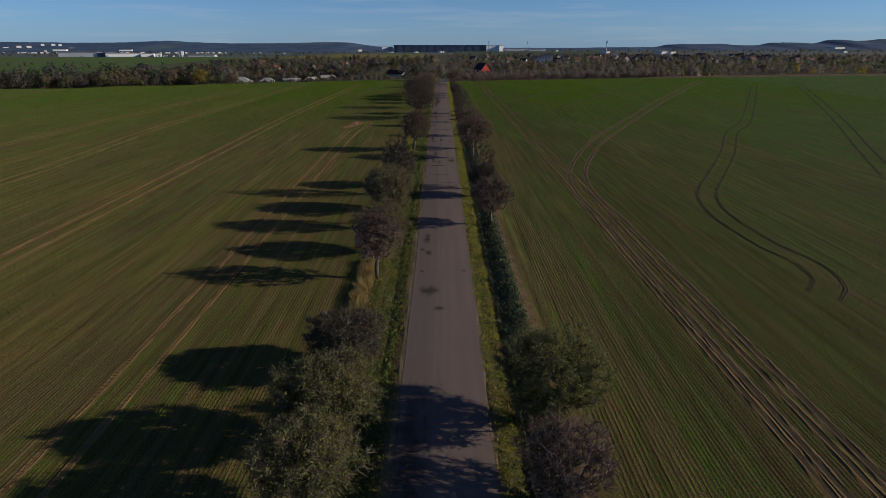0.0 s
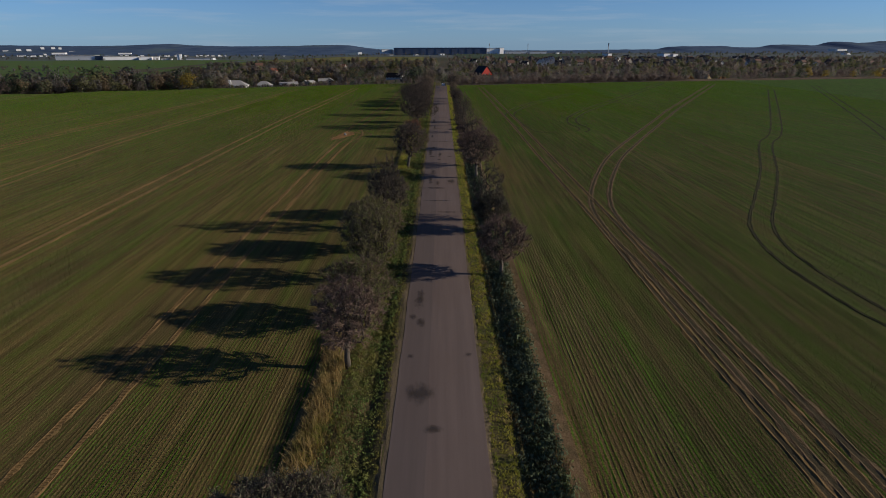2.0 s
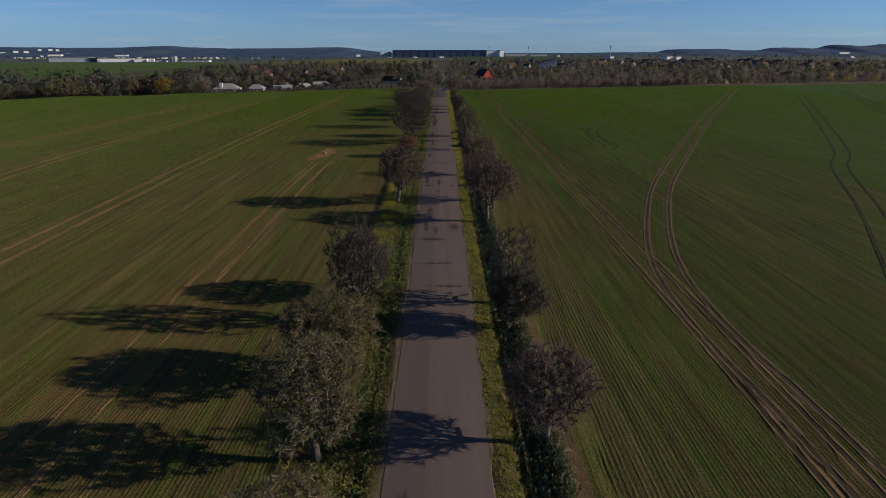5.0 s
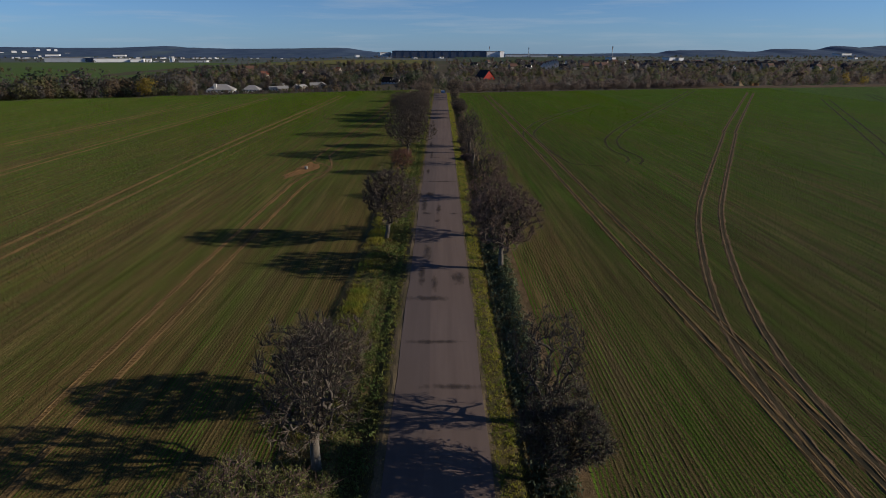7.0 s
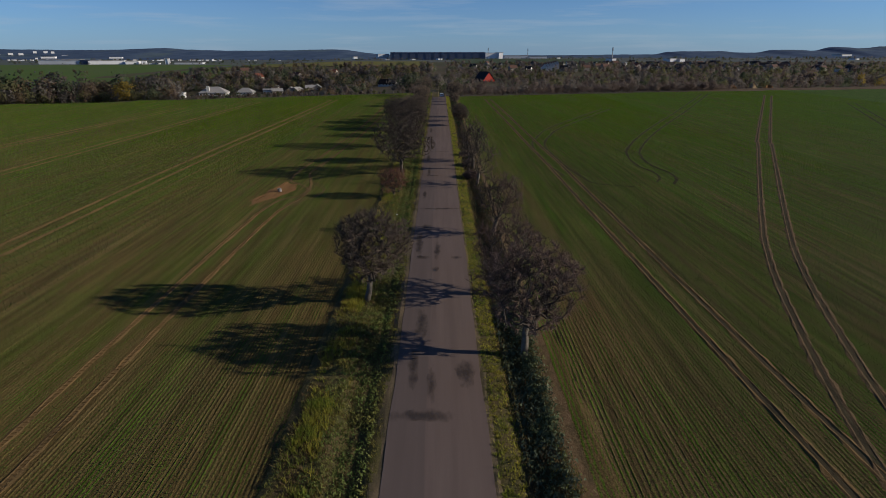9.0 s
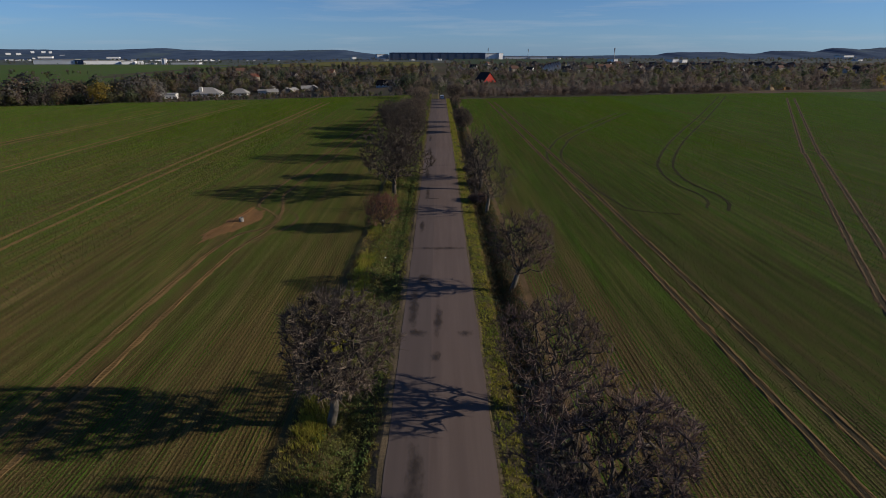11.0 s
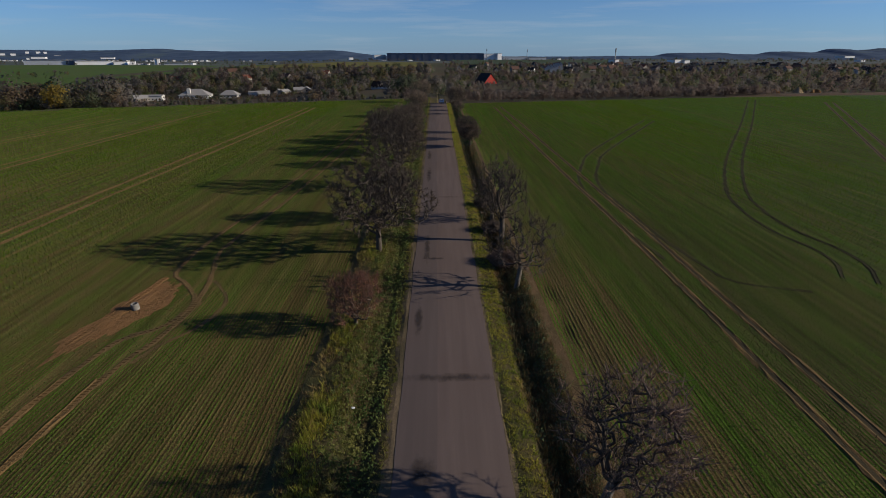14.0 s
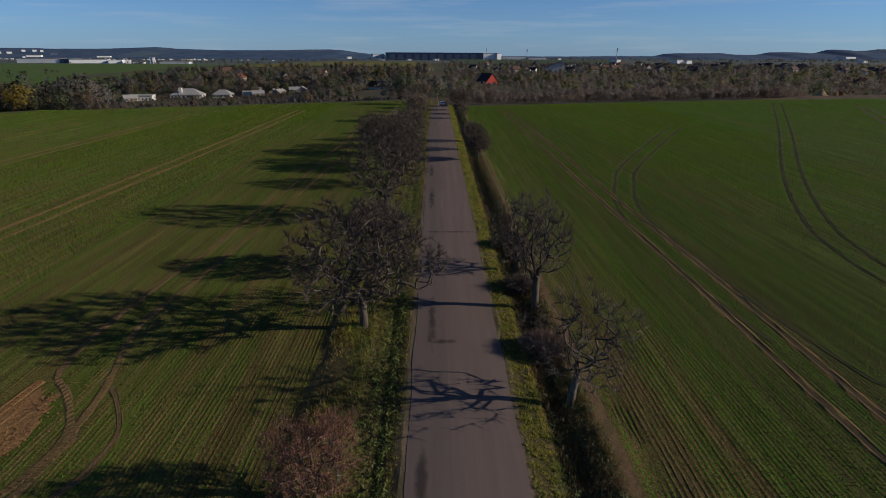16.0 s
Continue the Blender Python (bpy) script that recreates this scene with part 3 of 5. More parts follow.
pair([(121.8, 316.3), (81.8, 249), (54, 203.5), (41.3, 180), (37.6, 169.5), (36.7, 162), (37.4, 156.5), (36.9, 152.5), (35, 149)], 2.5, TRACK_DARK, False, 21, 0.036)
pair([(193, 297), (121, 167.4), (89, 112.5), (74.3, 87)], 2.6, TRACK_DARK, False, 23, 0.036)
pair([(57.5, 253.7), (31.4, 210), (25.1, 195.5), (22, 185.7), (21, 177.6), (21, 169), (21.2, 160), (21.8, 154)], 2.6, TRACK_DARK, False, 29, 0.018)
tyre_track([(23.2, 154), (23.8, 149.7), (25.6, 148.2), (29.5, 147)], TRACK_DARK, 0.24, 0.03, False, 31)


# ---- sown rows ----
def drill_ridges(name, x0, x1, gap, y0, y1, step, tall, mat, seed, label):
    """Low crumbling ridges between the drill coulters, seedlings on their crests."""
    rng = np.random.default_rng(seed)
    xs = np.arange(x0, x1, gap)
    ys = np.arange(y0, y1, step)
    gx = np.repeat(xs[:, None], len(ys), 1) + rng.normal(size=(len(xs), len(ys))) * 0.009
    gy = np.repeat(ys[None], len(xs), 0) + rng.uniform(-0.3, 0.3, (len(xs), len(ys))) * step
    top = tall * rng.uniform(0.55, 1.35, gx.shape) * rng.uniform(0.75, 1.2, (len(xs), 1))
    half = min(gap, 0.3) * rng.uniform(0.2, 0.4, gx.shape)
    v = np.stack([np.stack([gx - half, gy, 0 * gx], -1), np.stack([gx + rng.normal(size=gx.shape) * 0.01, gy, top], -1), np.stack([gx + half, gy, 0 * gx], -1)], 2)
    v[..., 2] += 0.003
    n = len(ys)
    r, k = np.meshgrid(np.arange(len(xs)), np.arange(n - 1), indexing="ij")
    a = ((r * n + k) * 3).ravel()
    keep = (rng.uniform(size=a.size) > 0.03) & ((gy[:, :-1].ravel() < edge(gx[:, :-1].ravel()) - 3))
    cells = zip(np.round(gx[:, :-1].ravel() * 4).astype(int).tolist(), np.round(gy[:, :-1].ravel()).astype(int).tolist())
    keep &= np.array([c not in ROLLED for c in cells])
    a = a[keep]
    f = np.concatenate([np.stack([a, a + 3, a + 4, a + 1], -1), np.stack([a + 1, a + 4, a + 5, a + 2], -1)])
    tagged(new(name, mesh_of(name, v.reshape(-1, 3), f, [mat])), label, "crop", kind="stuff")


def seedlings(name, x0, x1, gap, y0, y1, step, tall, wide, seed, label, mat=CROP):
    """Single leaves standing up along the drilled rows."""
    rng = np.random.default_rng(seed)
    gx, gy = np.meshgrid(np.arange(x0, x1, gap), np.arange(y0, y1, step))
    gx, gy = gx.ravel(), gy.ravel()
    gx, gy = gx + rng.normal(size=gx.size) * gap * 0.1, gy + rng.uniform(-0.5, 0.5, gx.size) * step
    keep = (gy < edge(gx) - 3) & (rng.uniform(size=gx.size) < (0.75 + 0.25 * np.sin(gx * 0.21) * np.sin(gy * 0.05 + gx * 0.1)) * np.interp(gy, (60, 190), (0.55, 1.1)))
    keep &= np.array([c not in ROLLED for c in zip(np.round(gx * 4).astype(int).tolist(), np.round(gy).astype(int).tolist())])
    gx, gy = gx[keep], gy[keep]
    n = gx.size
    a = rng.uniform(0, np.pi, n)
    size = np.interp(gy, (60, 200), (0.75, 1.2))
    half, h = wide * size * rng.uniform(0.5, 1.0, n) / 2, tall * size * rng.uniform(0.6, 1.3, n)
    ex, ey = np.cos(a) * half, np.sin(a) * half
    lean = rng.normal(size=(2, n)) * tall * 0.5
    v = np.stack([np.stack([gx - ex, gy - ey, 0 * gx], -1), np.stack([gx + ex, gy + ey, 0 * gx], -1), np.stack([gx + lean[0], gy + lean[1], h], -1)], 1)
    tagged(new(name, mesh_of(name, v.reshape(-1, 3), np.arange(n * 3).reshape(-1, 3), [CROP_NEAR, mat], gy + rng.normal(size=n) * 40 > 160)), label, "crop", kind="stuff")


def dug_soil():
    """Bare earth thrown up round the well ring, low and uneven."""
    rng = np.random.default_rng(7)
    a, r = np.meshgrid(np.linspace(0, 2 * np.pi, 60), np.linspace(0, 1, 12))
    reach = 1 + 0.16 * np.sin(3 * a + 1) + 0.1 * np.sin(7 * a)
    reach = reach * (1 + rng.normal(size=a.shape[1])[None] * 0.09 * r)
    u, w = 1.75 * r * reach * np.cos(a), 5.6 * r * reach * np.sin(a)
    gx, gy = -23.5 + u + 0.2 * w, 144.2 + w
    zz = 0.012 + 0.14 * (1 - smooth(r)) * (0.6 + 0.4 * np.sin(gx * 2.1) * np.sin(gy * 1.3)) + rng.normal(size=a.shape) * 0.012 * (r < 0.95)
    v, f = strip(gx, gy, np.maximum(zz, 0.006))
    tagged(new("dug_soil", mesh_of("dug_soil", v, f, [BARE])), "bare reddish soil dug over around a concrete ring", "soil", kind="structure")
    for px, py in zip(gx[:-1].ravel(), gy[:-1].ravel()):
        for ox in (-0.25, 0, 0.25):
            for oy in (-1, 0, 1):
                ROLLED.add((round((px + ox) * 4), round(py + oy)))


dug_soil()


def clods():
    """Loose lumps of earth strewn over the dug patch and its rim."""
    rng = np.random.default_rng(12)
    n = 700
    px, py = -23.2 + rng.normal(size=n) * 1.2, 144.4 + rng.normal(size=n) * 3.2
    px += (py - 144.2) * 0.2
    s = rng.uniform(0.015, 0.075, n)
    base = np.array([(1, 0, 0), (0, 1, 0), (-1, 0, 0), (0, -1, 0), (0, 0, 0.8), (0, 0, -0.4)])
    v = np.stack([px, py, 0.05 + 0 * px], -1)[:, None] + base[None] * s[:, None, None] * rng.uniform(0.6, 1.3, (n, 6, 1))
    tri = np.array([(0, 1, 4), (1, 2, 4), (2, 3, 4), (3, 0, 4), (1, 0, 5), (2, 1, 5), (3, 2, 5), (0, 3, 5)])
    f = (np.arange(n)[:, None, None] * 6 + tri[None]).reshape(-1, 3)
    tagged(new("earth_clods", mesh_of("earth_clods", v.reshape(-1, 3), f, [BARE])), "loose reddish earth clods on dug soil", "soil", kind="stuff")


clods()
drill_ridges("drill_rows", 7.64, 13.4, 0.28, 8, 326, 0.7, 0.019, HEADLAND, 2, "bold headland drill rows with young cereal")
drill_ridges("drill_rows", -34, -8.5, 0.25, 8, 334, 1.5, 0.017, SOIL, 3, "fine drill rows sown with young cereal")
drill_ridges("drill_rows", 13.5, 34, 0.25, 8, 326, 1.5, 0.014, SOIL_EAST, 4, "fine drill rows sown with young cereal")
seedlings("seedlings", -34, -8.5, 0.25, 8, 334, 0.2, 0.135, 0.08, 14, "young winter cereal plants in rows")
seedlings("seedlings", 7.64, 13.3, 0.28, 8, 326, 0.16, 0.15, 0.08, 15, "young winter cereal plants in rows")
seedlings("seedlings", 13.25, 34, 0.25, 8, 326, 0.18, 0.155, 0.09, 16, "young winter cereal plants in rows")
seedlings("seedlings", -70, -34.1, 0.3, 14, 334, 0.34, 0.16, 0.15, 17, "young winter cereal plants in rows", CROP_FAR)
seedlings("seedlings", 34.2, 70, 0.3, 14, 330, 0.34, 0.16, 0.15, 18, "young winter cereal plants in rows", CROP_FAR)
seedlings("seedlings", -170, -70.2, 0.45, 40, 334, 0.52, 0.15, 0.16, 21, "young winter cereal plants in rows", CROP_FAR)
seedlings("seedlings", 70.2, 170, 0.45, 40, 356, 0.52, 0.15, 0.16, 22, "young winter cereal plants in rows", CROP_FAR)

# ---- verge plants ----
def blades(name, x0, x1, y0, y1, density, count, tall, wide, lean, mat, label, seed, flat=False, patchy=0.0):
    """Tufts of blades or leaves scattered over a strip of ground."""
    rng = np.random.default_rng(seed)
    n = int((x1 - x0) * (y1 - y0) * density)
    px, py = rng.uniform(x0, x1, n), rng.uniform(y0, y1, n)
    if x0 < -7.5:
        keep = px > -8.3 + 0.55 * np.abs(np.sin(py * 0.71) * np.sin(py * 0.23 + 1))
        px, py = px[keep], py[keep]
        n = len(px)
    if patchy:
        keep = np.sin(px * 1.3 + py * 0.37 + seed) + np.sin(py * 0.83 - px * 0.7) + rng.normal(size=n) * 0.6 > patchy
        px, py = px[keep], py[keep]
        n = len(px)
    size = rng.uniform(0.6, 1.35, n)
    px, py, size = (np.repeat(v, count) for v in (px, py, size))
    m = n * count
    a = rng.uniform(0, 2 * np.pi, m)
    out = rng.uniform(0.0, lean, m) * size
    h = tall * size * rng.uniform(0.6, 1.1, m) * np.interp(px, (-8.4, -7.2), (0.45, 1.0))
    spread = wide * 1.6
    bx, by = px + np.cos(a) * spread * rng.uniform(0, 1, m), py + np.sin(a) * spread * rng.uniform(0, 1, m)
    b = a + rng.uniform(-0.9, 0.9, m)
    half = wide * size * rng.uniform(0.5, 1.0, m) / 2
    z = height(bx, by)
    ex, ey = -np.sin(b) * half, np.cos(b) * half
    tipx, tipy = bx + np.cos(a) * out, by + np.sin(a) * out
    if flat:
        mid = np.stack([(bx + tipx) / 2, (by + tipy) / 2, z + h], -1)
        v = np.stack([mid + np.stack([ex, ey, 0 * z], -1) * 1.2, np.stack([tipx, tipy, z + h * 0.7], -1), mid - np.stack([ex, ey, 0 * z], -1) * 1.2], 1)
        f = np.arange(m * 3).reshape(-1, 3)
    else:
        v = np.stack([np.stack([bx - ex, by - ey, z - 0.03], -1), np.stack([bx + ex, by + ey, z - 0.03], -1), np.stack([tipx, tipy, z + h], -1)], 1)
        f = np.arange(m * 3).reshape(-1, 3)
    tagged(new(name, mesh_of(name, v.reshape(-1, 3), f, [mat])), label, "grass" if not flat else "weeds", kind="stuff")


blades("verge_grass", 2.9, 4.4, 12, 330, 40, 5, 0.12, 0.065, 0.16, GRASS_BRIGHT, "short yellow-green grass along the asphalt", 21)
blades("verge_grass", 4.0, 4.6, 12, 330, 18, 6, 0.3, 0.05, 0.25, GRASS_STRAW, "pale dry grass on the ditch lip", 22, patchy=0.5)
blades("ditch_weeds", 4.6, 6.7, 12, 113, 19, 8, 0.48, 0.14, 0.3, GRASS_DITCH, "grey-green broad-leaved weeds filling the ditch", 23, True)
blades("ditch_weeds", 4.5, 6.7, 112, 330, 18, 7, 0.34, 0.1, 0.25, GRASS_DARK, "dark weeds and litter in the ditch", 38, True)
blades("ditch_stalks", 4.5, 6.8, 112, 215, 20, 7, 0.6, 0.03, 0.45, GRASS_BROWN, "grey-brown dead stalks crowding the ditch", 39)
blades("ditch_stalks", 4.5, 6.9, 12, 330, 9, 7, 0.5, 0.035, 0.4, GRASS_BROWN, "grey-brown dead stalks leaning in the ditch", 36, patchy=0.1)
blades("ditch_tufts", 5.6, 7.0, 12, 330, 8, 8, 0.3, 0.07, 0.3, GRASS_GREEN, "green weed tufts on the far ditch bank", 37, True, patchy=0.5)
blades("bank_grass", 6.1, 6.9, 12, 330, 9, 6, 0.18, 0.05, 0.18, GRASS_GREEN, "green grass on the ditch bank", 24, patchy=-0.6)
blades("verge_grass", -3.8, -3.1, 12, 330, 26, 6, 0.13, 0.05, 0.14, GRASS_YELLOW, "short grass at the road edge", 25)
blades("ditch_weeds", -5.0, -3.7, 12, 330, 22, 7, 0.28, 0.11, 0.26, GRASS_GREEN, "dark nettles and weeds in the shallow ditch", 26, True)
blades("green_weeds", -6.8, -4.6, 12, 330, 14, 7, 0.22, 0.08, 0.22, GRASS_GREEN, "green weeds on the verge", 27, True)
blades("dead_stalks", -8.2, -4.8, 12, 330, 18, 6, 0.26, 0.045, 0.25, GRASS_BROWN, "brown dead stalks on the verge", 33, patchy=-0.7)
blades("verge_grass", -8.2, -5.4, 12, 330, 26, 6, 0.28, 0.045, 0.22, GRASS_YELLOW, "yellowing tall grass on the verge", 28, patchy=-0.6)
blades("bank_grass", -6.1, -4.8, 12, 330, 26, 6, 0.2, 0.05, 0.18, GRASS_GREEN, "green grass on the shallow ditch slope", 35)
blades("dry_grass", -8.2, -6.4, 37, 52, 30, 7, 0.6, 0.05, 0.5, GRASS_STRAW, "tall golden dry grass under a bare tree", 29)
blades("dry_grass", -8.2, -7.0, 12, 330, 16, 6, 0.3, 0.05, 0.35, GRASS_STRAW, "dry grass along the field edge", 30, patchy=0.2)
blades("bank_weeds", -8.4, -7.9, 12, 330, 18, 7, 0.2, 0.09, 0.15, GRASS_DARK, "dark weeds on the field bank", 31, True)
blades("yellow_weeds", -7.6, -6.0, 85, 138, 46, 8, 0.42, 0.045, 0.28, GRASS_BRIGHT, "yellow flowering weeds on the verge", 32, False, patchy=0.4)
blades("yellow_weeds", -7.8, -6.4, 12, 330, 22, 7, 0.34, 0.06, 0.28, GRASS_BRIGHT, "bright yellow-green tufts on the verge", 34, False, patchy=0.9)


# ---- roadside trees ----
def grow(seed, tall, wide, trunk, style):
    """Branches as rows of start, end, two radii and level: limbs reach, crooked, for points spread through the crown."""
    rng = np.random.default_rng(seed)
    fork = np.array([style.get("lean", 0.0) * trunk, rng.normal() * 0.1, trunk])
    steps = 5
    path = np.linspace(np.array([0, 0, -0.35]), fork, steps) + rng.normal(size=(steps, 3)) * (0.05, 0.05, 0) * np.linspace(0, 1, steps)[:, None]
    nodes, parent = list(path), [-1] + list(range(steps - 1))
    low = trunk * style["skirt"]
    # main limbs rise from the fork in a wide V
    arms = style.get("arms", 5)
    turn = rng.uniform(0, 2 * np.pi)
    for k in range(arms):
        az = turn + 2 * np.pi * (k + rng.uniform(-0.3, 0.3)) / arms
        reach, top_z = wide * rng.uniform(0.4, 0.72), (tall - trunk) * rng.uniform(0.5, 0.8)
        steps_up = max(3, int(np.hypot(reach, top_z) / 0.45))
        at = steps - 1 - int(rng.uniform() < 0.35)
        base = nodes[at]
        for t in np.arange(1, steps_up + 1) / steps_up:
            out = reach * t**0.85
            q = base + np.array([np.cos(az) * out, np.sin(az) * out, top_z * t**1.15]) + rng.normal(size=3) * 0.12 * style["crook"]
            nodes.append(q)
            parent.append(at)
            at = len(nodes) - 1
    mid, up = (tall + low) / 2, (tall - low) / 2
    d = rng.normal(size=(style["limbs"], 3))
    d /= np.linalg.norm(d, axis=1)[:, None]
    rad = rng.uniform(0.1, 1.0, (len(d), 1)) ** (1 / 2.4)
    lump = 1 + 0.2 * np.sin(3 * np.arctan2(d[:, 1:2], d[:, :1]) + seed) * np.cos(2.5 * d[:, 2:] + seed)
    goal = d * rad * lump * (wide, wide, up) + (fork[0] * 1.6, 0, mid)
    goal = goal[goal[:, 2] > low * 0.7]
    goal = goal[np.argsort(np.linalg.norm(goal - fork, axis=1))]
    for g in goal:
        known = np.array(nodes[steps - 2 :])
        gap = np.linalg.norm(known - g, axis=1) + 0.8 * np.maximum(known[:, 2] - g[2], 0)
        k = int(np.argmin(gap)) + steps - 2
        p = nodes[k]
        n = max(1, int(np.linalg.norm(g - p) / 0.45))
        for t in range(1, n + 1):
            q = p + (g - p) * t / n + (rng.normal(size=3) * 0.11 * style["crook"] if t < n else 0)
            q[2] += 0.12 * np.sin(np.pi * t / n) * style["arch"] * n * 0.3
            nodes.append(q)
            parent.append(k)
            k = len(nodes) - 1
    nodes, parent = np.array(nodes), np.array(parent)
    load = np.ones(len(nodes))
    for k in range(len(nodes) - 1, 0, -1):
        load[parent[k]] += load[k]
    thick = 0.0145 * (tall / 7.5) ** 0.5 * load**0.37
    thick[:steps] = np.maximum(thick[:steps], 0.027 * tall) * np.linspace(1.25, 0.95, steps)
    kids = np.arange(1, len(nodes))
    r0 = np.minimum(thick[parent[kids]], thick[kids] * 1.7)
    rows = [np.column_stack([nodes[parent[kids]], nodes[kids], r0, thick[kids], np.where(kids < steps, 0, np.where(thick[kids] > 0.03, 1, 2))])]
    # fine twigs
    tips = np.flatnonzero((load < 20) & (np.arange(len(nodes)) > steps))
    for share, size in ((0.45, 0.5), (0.55, 0.3)):
        pick = rng.choice(tips, int(style["twigs"] * share))
        base = nodes[pick] + (nodes[parent[pick]] - nodes[pick]) * rng.uniform(0, 1, (len(pick), 1))
        out = base - (fork[0], 0, mid - up * 0.6)
        out /= np.linalg.norm(out, axis=1)[:, None] + 1e-6
        along = nodes[pick] - nodes[parent[pick]]
        along /= np.linalg.norm(along, axis=1)[:, None] + 1e-6
        e = along * 0.3 + out * 0.35 + rng.normal(size=out.shape) * 0.55 + (0, 0, style["rise"])
        e /= np.linalg.norm(e, axis=1)[:, None]
        end = base + e * size * rng.uniform(0.5, 1.4, (len(pick), 1))
        rows.append(np.column_stack([base, end, np.full(len(pick), style.get("twig", 0.02)), np.full(len(pick), 0.006), np.full(len(pick), 4)]))
    return np.vstack(rows), rng


def branches(a, sides):
    """Tapered prisms round the rows of grow()."""
    p, q, r0, r1 = a[:, :3], a[:, 3:6], a[:, 6], a[:, 7]
    d = q - p
    d /= np.linalg.norm(d, axis=1)[:, None] + 1e-9
    ref = np.where(np.abs(d[:, 2:]) > 0.8, (1.0, 0, 0), (0, 0, 1.0))
    u = np.cross(d, ref)
    u /= np.linalg.norm(u, axis=1)[:, None]
    w = np.cross(d, u)
    ang = np.linspace(0, 2 * np.pi, sides, endpoint=False)
    ring = u[:, None] * np.cos(ang)[None, :, None] + w[:, None] * np.sin(ang)[None, :, None]
    v = np.concatenate([p[:, None] + ring * r0[:, None, None], q[:, None] + ring * r1[:, None, None]], 1)
    i = np.arange(sides)
    quad = np.stack([i, (i + 1) % sides, (i + 1) % sides + sides, i + sides], -1)
    f = (np.arange(len(a))[:, None, None] * 2 * sides + quad[None]).reshape(-1, 4)
    return v.reshape(-1, 3), f


def spikes(a):
    """Three-sided twigs that run to a point."""
    p, q, r = a[:, :3], a[:, 3:6].copy(), a[:, 6]
    d = q - p
    q += d * 0.12
    u = np.cross(d, np.where(np.abs(d[:, 2:]) > np.abs(d[:, :1]), (1.0, 0, 0), (0, 0, 1.0)))
    u /= np.linalg.norm(u, axis=1)[:, None] + 1e-9
    w = np.cross(d, u)
    w /= np.linalg.norm(w, axis=1)[:, None] + 1e-9
    ring = [p + (u * math.cos(k) + w * math.sin(k)) * r[:, None] for k in (0, 2.094, 4.189)]
    v = np.stack(ring + [q], 1)
    f = (np.arange(len(a))[:, None, None] * 4 + np.array([(0, 1, 3), (1, 2, 3), (2, 0, 3)])[None]).reshape(-1, 3)
    return v.reshape(-1, 3), f


def foliage(a, rng, count, size, level=2):
    """Small leaves round the outer twigs."""
    tips = a[a[:, 8] >= level]
    pick = tips[rng.integers(0, len(tips), count)]
    t = rng.uniform(0.2, 1.1, (count, 1))
    c = pick[:, :3] * (1 - t) + pick[:, 3:6] * t + rng.normal(size=(count, 3)) * 0.09
    x, y = rng.normal(size=(2, count, 3))
    x /= np.linalg.norm(x, axis=1)[:, None]
    y -= x * (x * y).sum(1)[:, None]
    y /= np.linalg.norm(y, axis=1)[:, None]
    s = size * rng.uniform(0.6, 1.3, (count, 1))
    v = np.stack([c - x * s, c + y * s * 0.45, c + x * s, c - y * s * 0.45], 1)
    return v.reshape(-1, 3), np.arange(count * 4).reshape(-1, 4)


STYLES = {
    "bare": dict(limbs=620, twigs=6800, rise=0.25, skirt=0.9, crook=1.0, arch=0.4),
    "spread": dict(limbs=820, twigs=10500, rise=0.2, skirt=1.02, crook=1.4, arch=0.8),
    "upright": dict(limbs=560, twigs=6000, rise=0.5, skirt=0.85, crook=0.8, arch=0.2),
    "dead": dict(limbs=240, twigs=3000, rise=0.2, skirt=0.6, crook=2.0, arch=0.8),
}


def tree(name, x, y, tall, wide, trunk, style, seed, label, bark=BARK, twig=TWIG, leaf=None, leaves=0, leaf_size=0.06, lean=0.0, thin=1.0, fine=0.02, category="tree"):
    top = tagged(new(name), label, category, "roadside trees" if category == "tree" else "roadside bushes")
    st = dict(STYLES[style], lean=lean, twig=fine)
    a, rng = grow(seed, tall, wide, trunk, st)
    if thin < 1:
        a = a[(a[:, 8] < 3) | (rng.uniform(size=len(a)) < thin)]
    v, f = branches(a[a[:, 8] == 0], 8)
    v1, f1 = branches(a[a[:, 8] == 1], 6)
    me = mesh_of("trunk", np.vstack([v, v1]), np.vstack([f, f1 + len(v)]), [bark, BARK], np.r_[np.zeros(len(f)), np.ones(len(f1))])
    me.shade_smooth()
    attach("trunk", me, top)
    b = a[a[:, 8] > 1]
    v, f = spikes(b)
    # pieces near the crown's middle get the shade-darkened twig colour
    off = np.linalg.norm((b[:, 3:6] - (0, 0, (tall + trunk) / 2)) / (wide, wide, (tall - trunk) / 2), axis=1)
    attach("crown", mesh_of("crown", v, f, [twig, CROWN_SHADE], np.repeat(off + rng.normal(size=len(b)) * 0.15 < 0.72, 3)), top)
    if leaves:
        v, f = foliage(a, rng, leaves, leaf_size)
        attach("leaves", mesh_of("leaves", v, f, [leaf]), top)
    top.matrix_basis = pose(x, y, float(height(x, y)), 0, 0, 0)
    return top


BARE_LABEL = "bare grey fruit tree standing on the grassy verge"
# beside the left lane
tree("fruit_tree", -6.4, 21.5, 4.9, 2.5, 1.3, "bare", 101, "leafy olive-green fruit tree on the verge", leaf=LEAF_OLIVE, leaves=24000, leaf_size=0.058)
tree("fruit_tree", -6.2, 26.1, 5.3, 2.7, 1.3, "bare", 102, "leafy olive-green fruit tree on the verge", leaf=LEAF_OLIVE, leaves=28000, leaf_size=0.058)
tree("fruit_tree", -6.6, 33.2, 4.0, 2.6, 0.8, "spread", 103, "dark low fruit tree with sparse leaves", twig=TWIG_DARK, leaf=LEAF_GREY, leaves=16000)
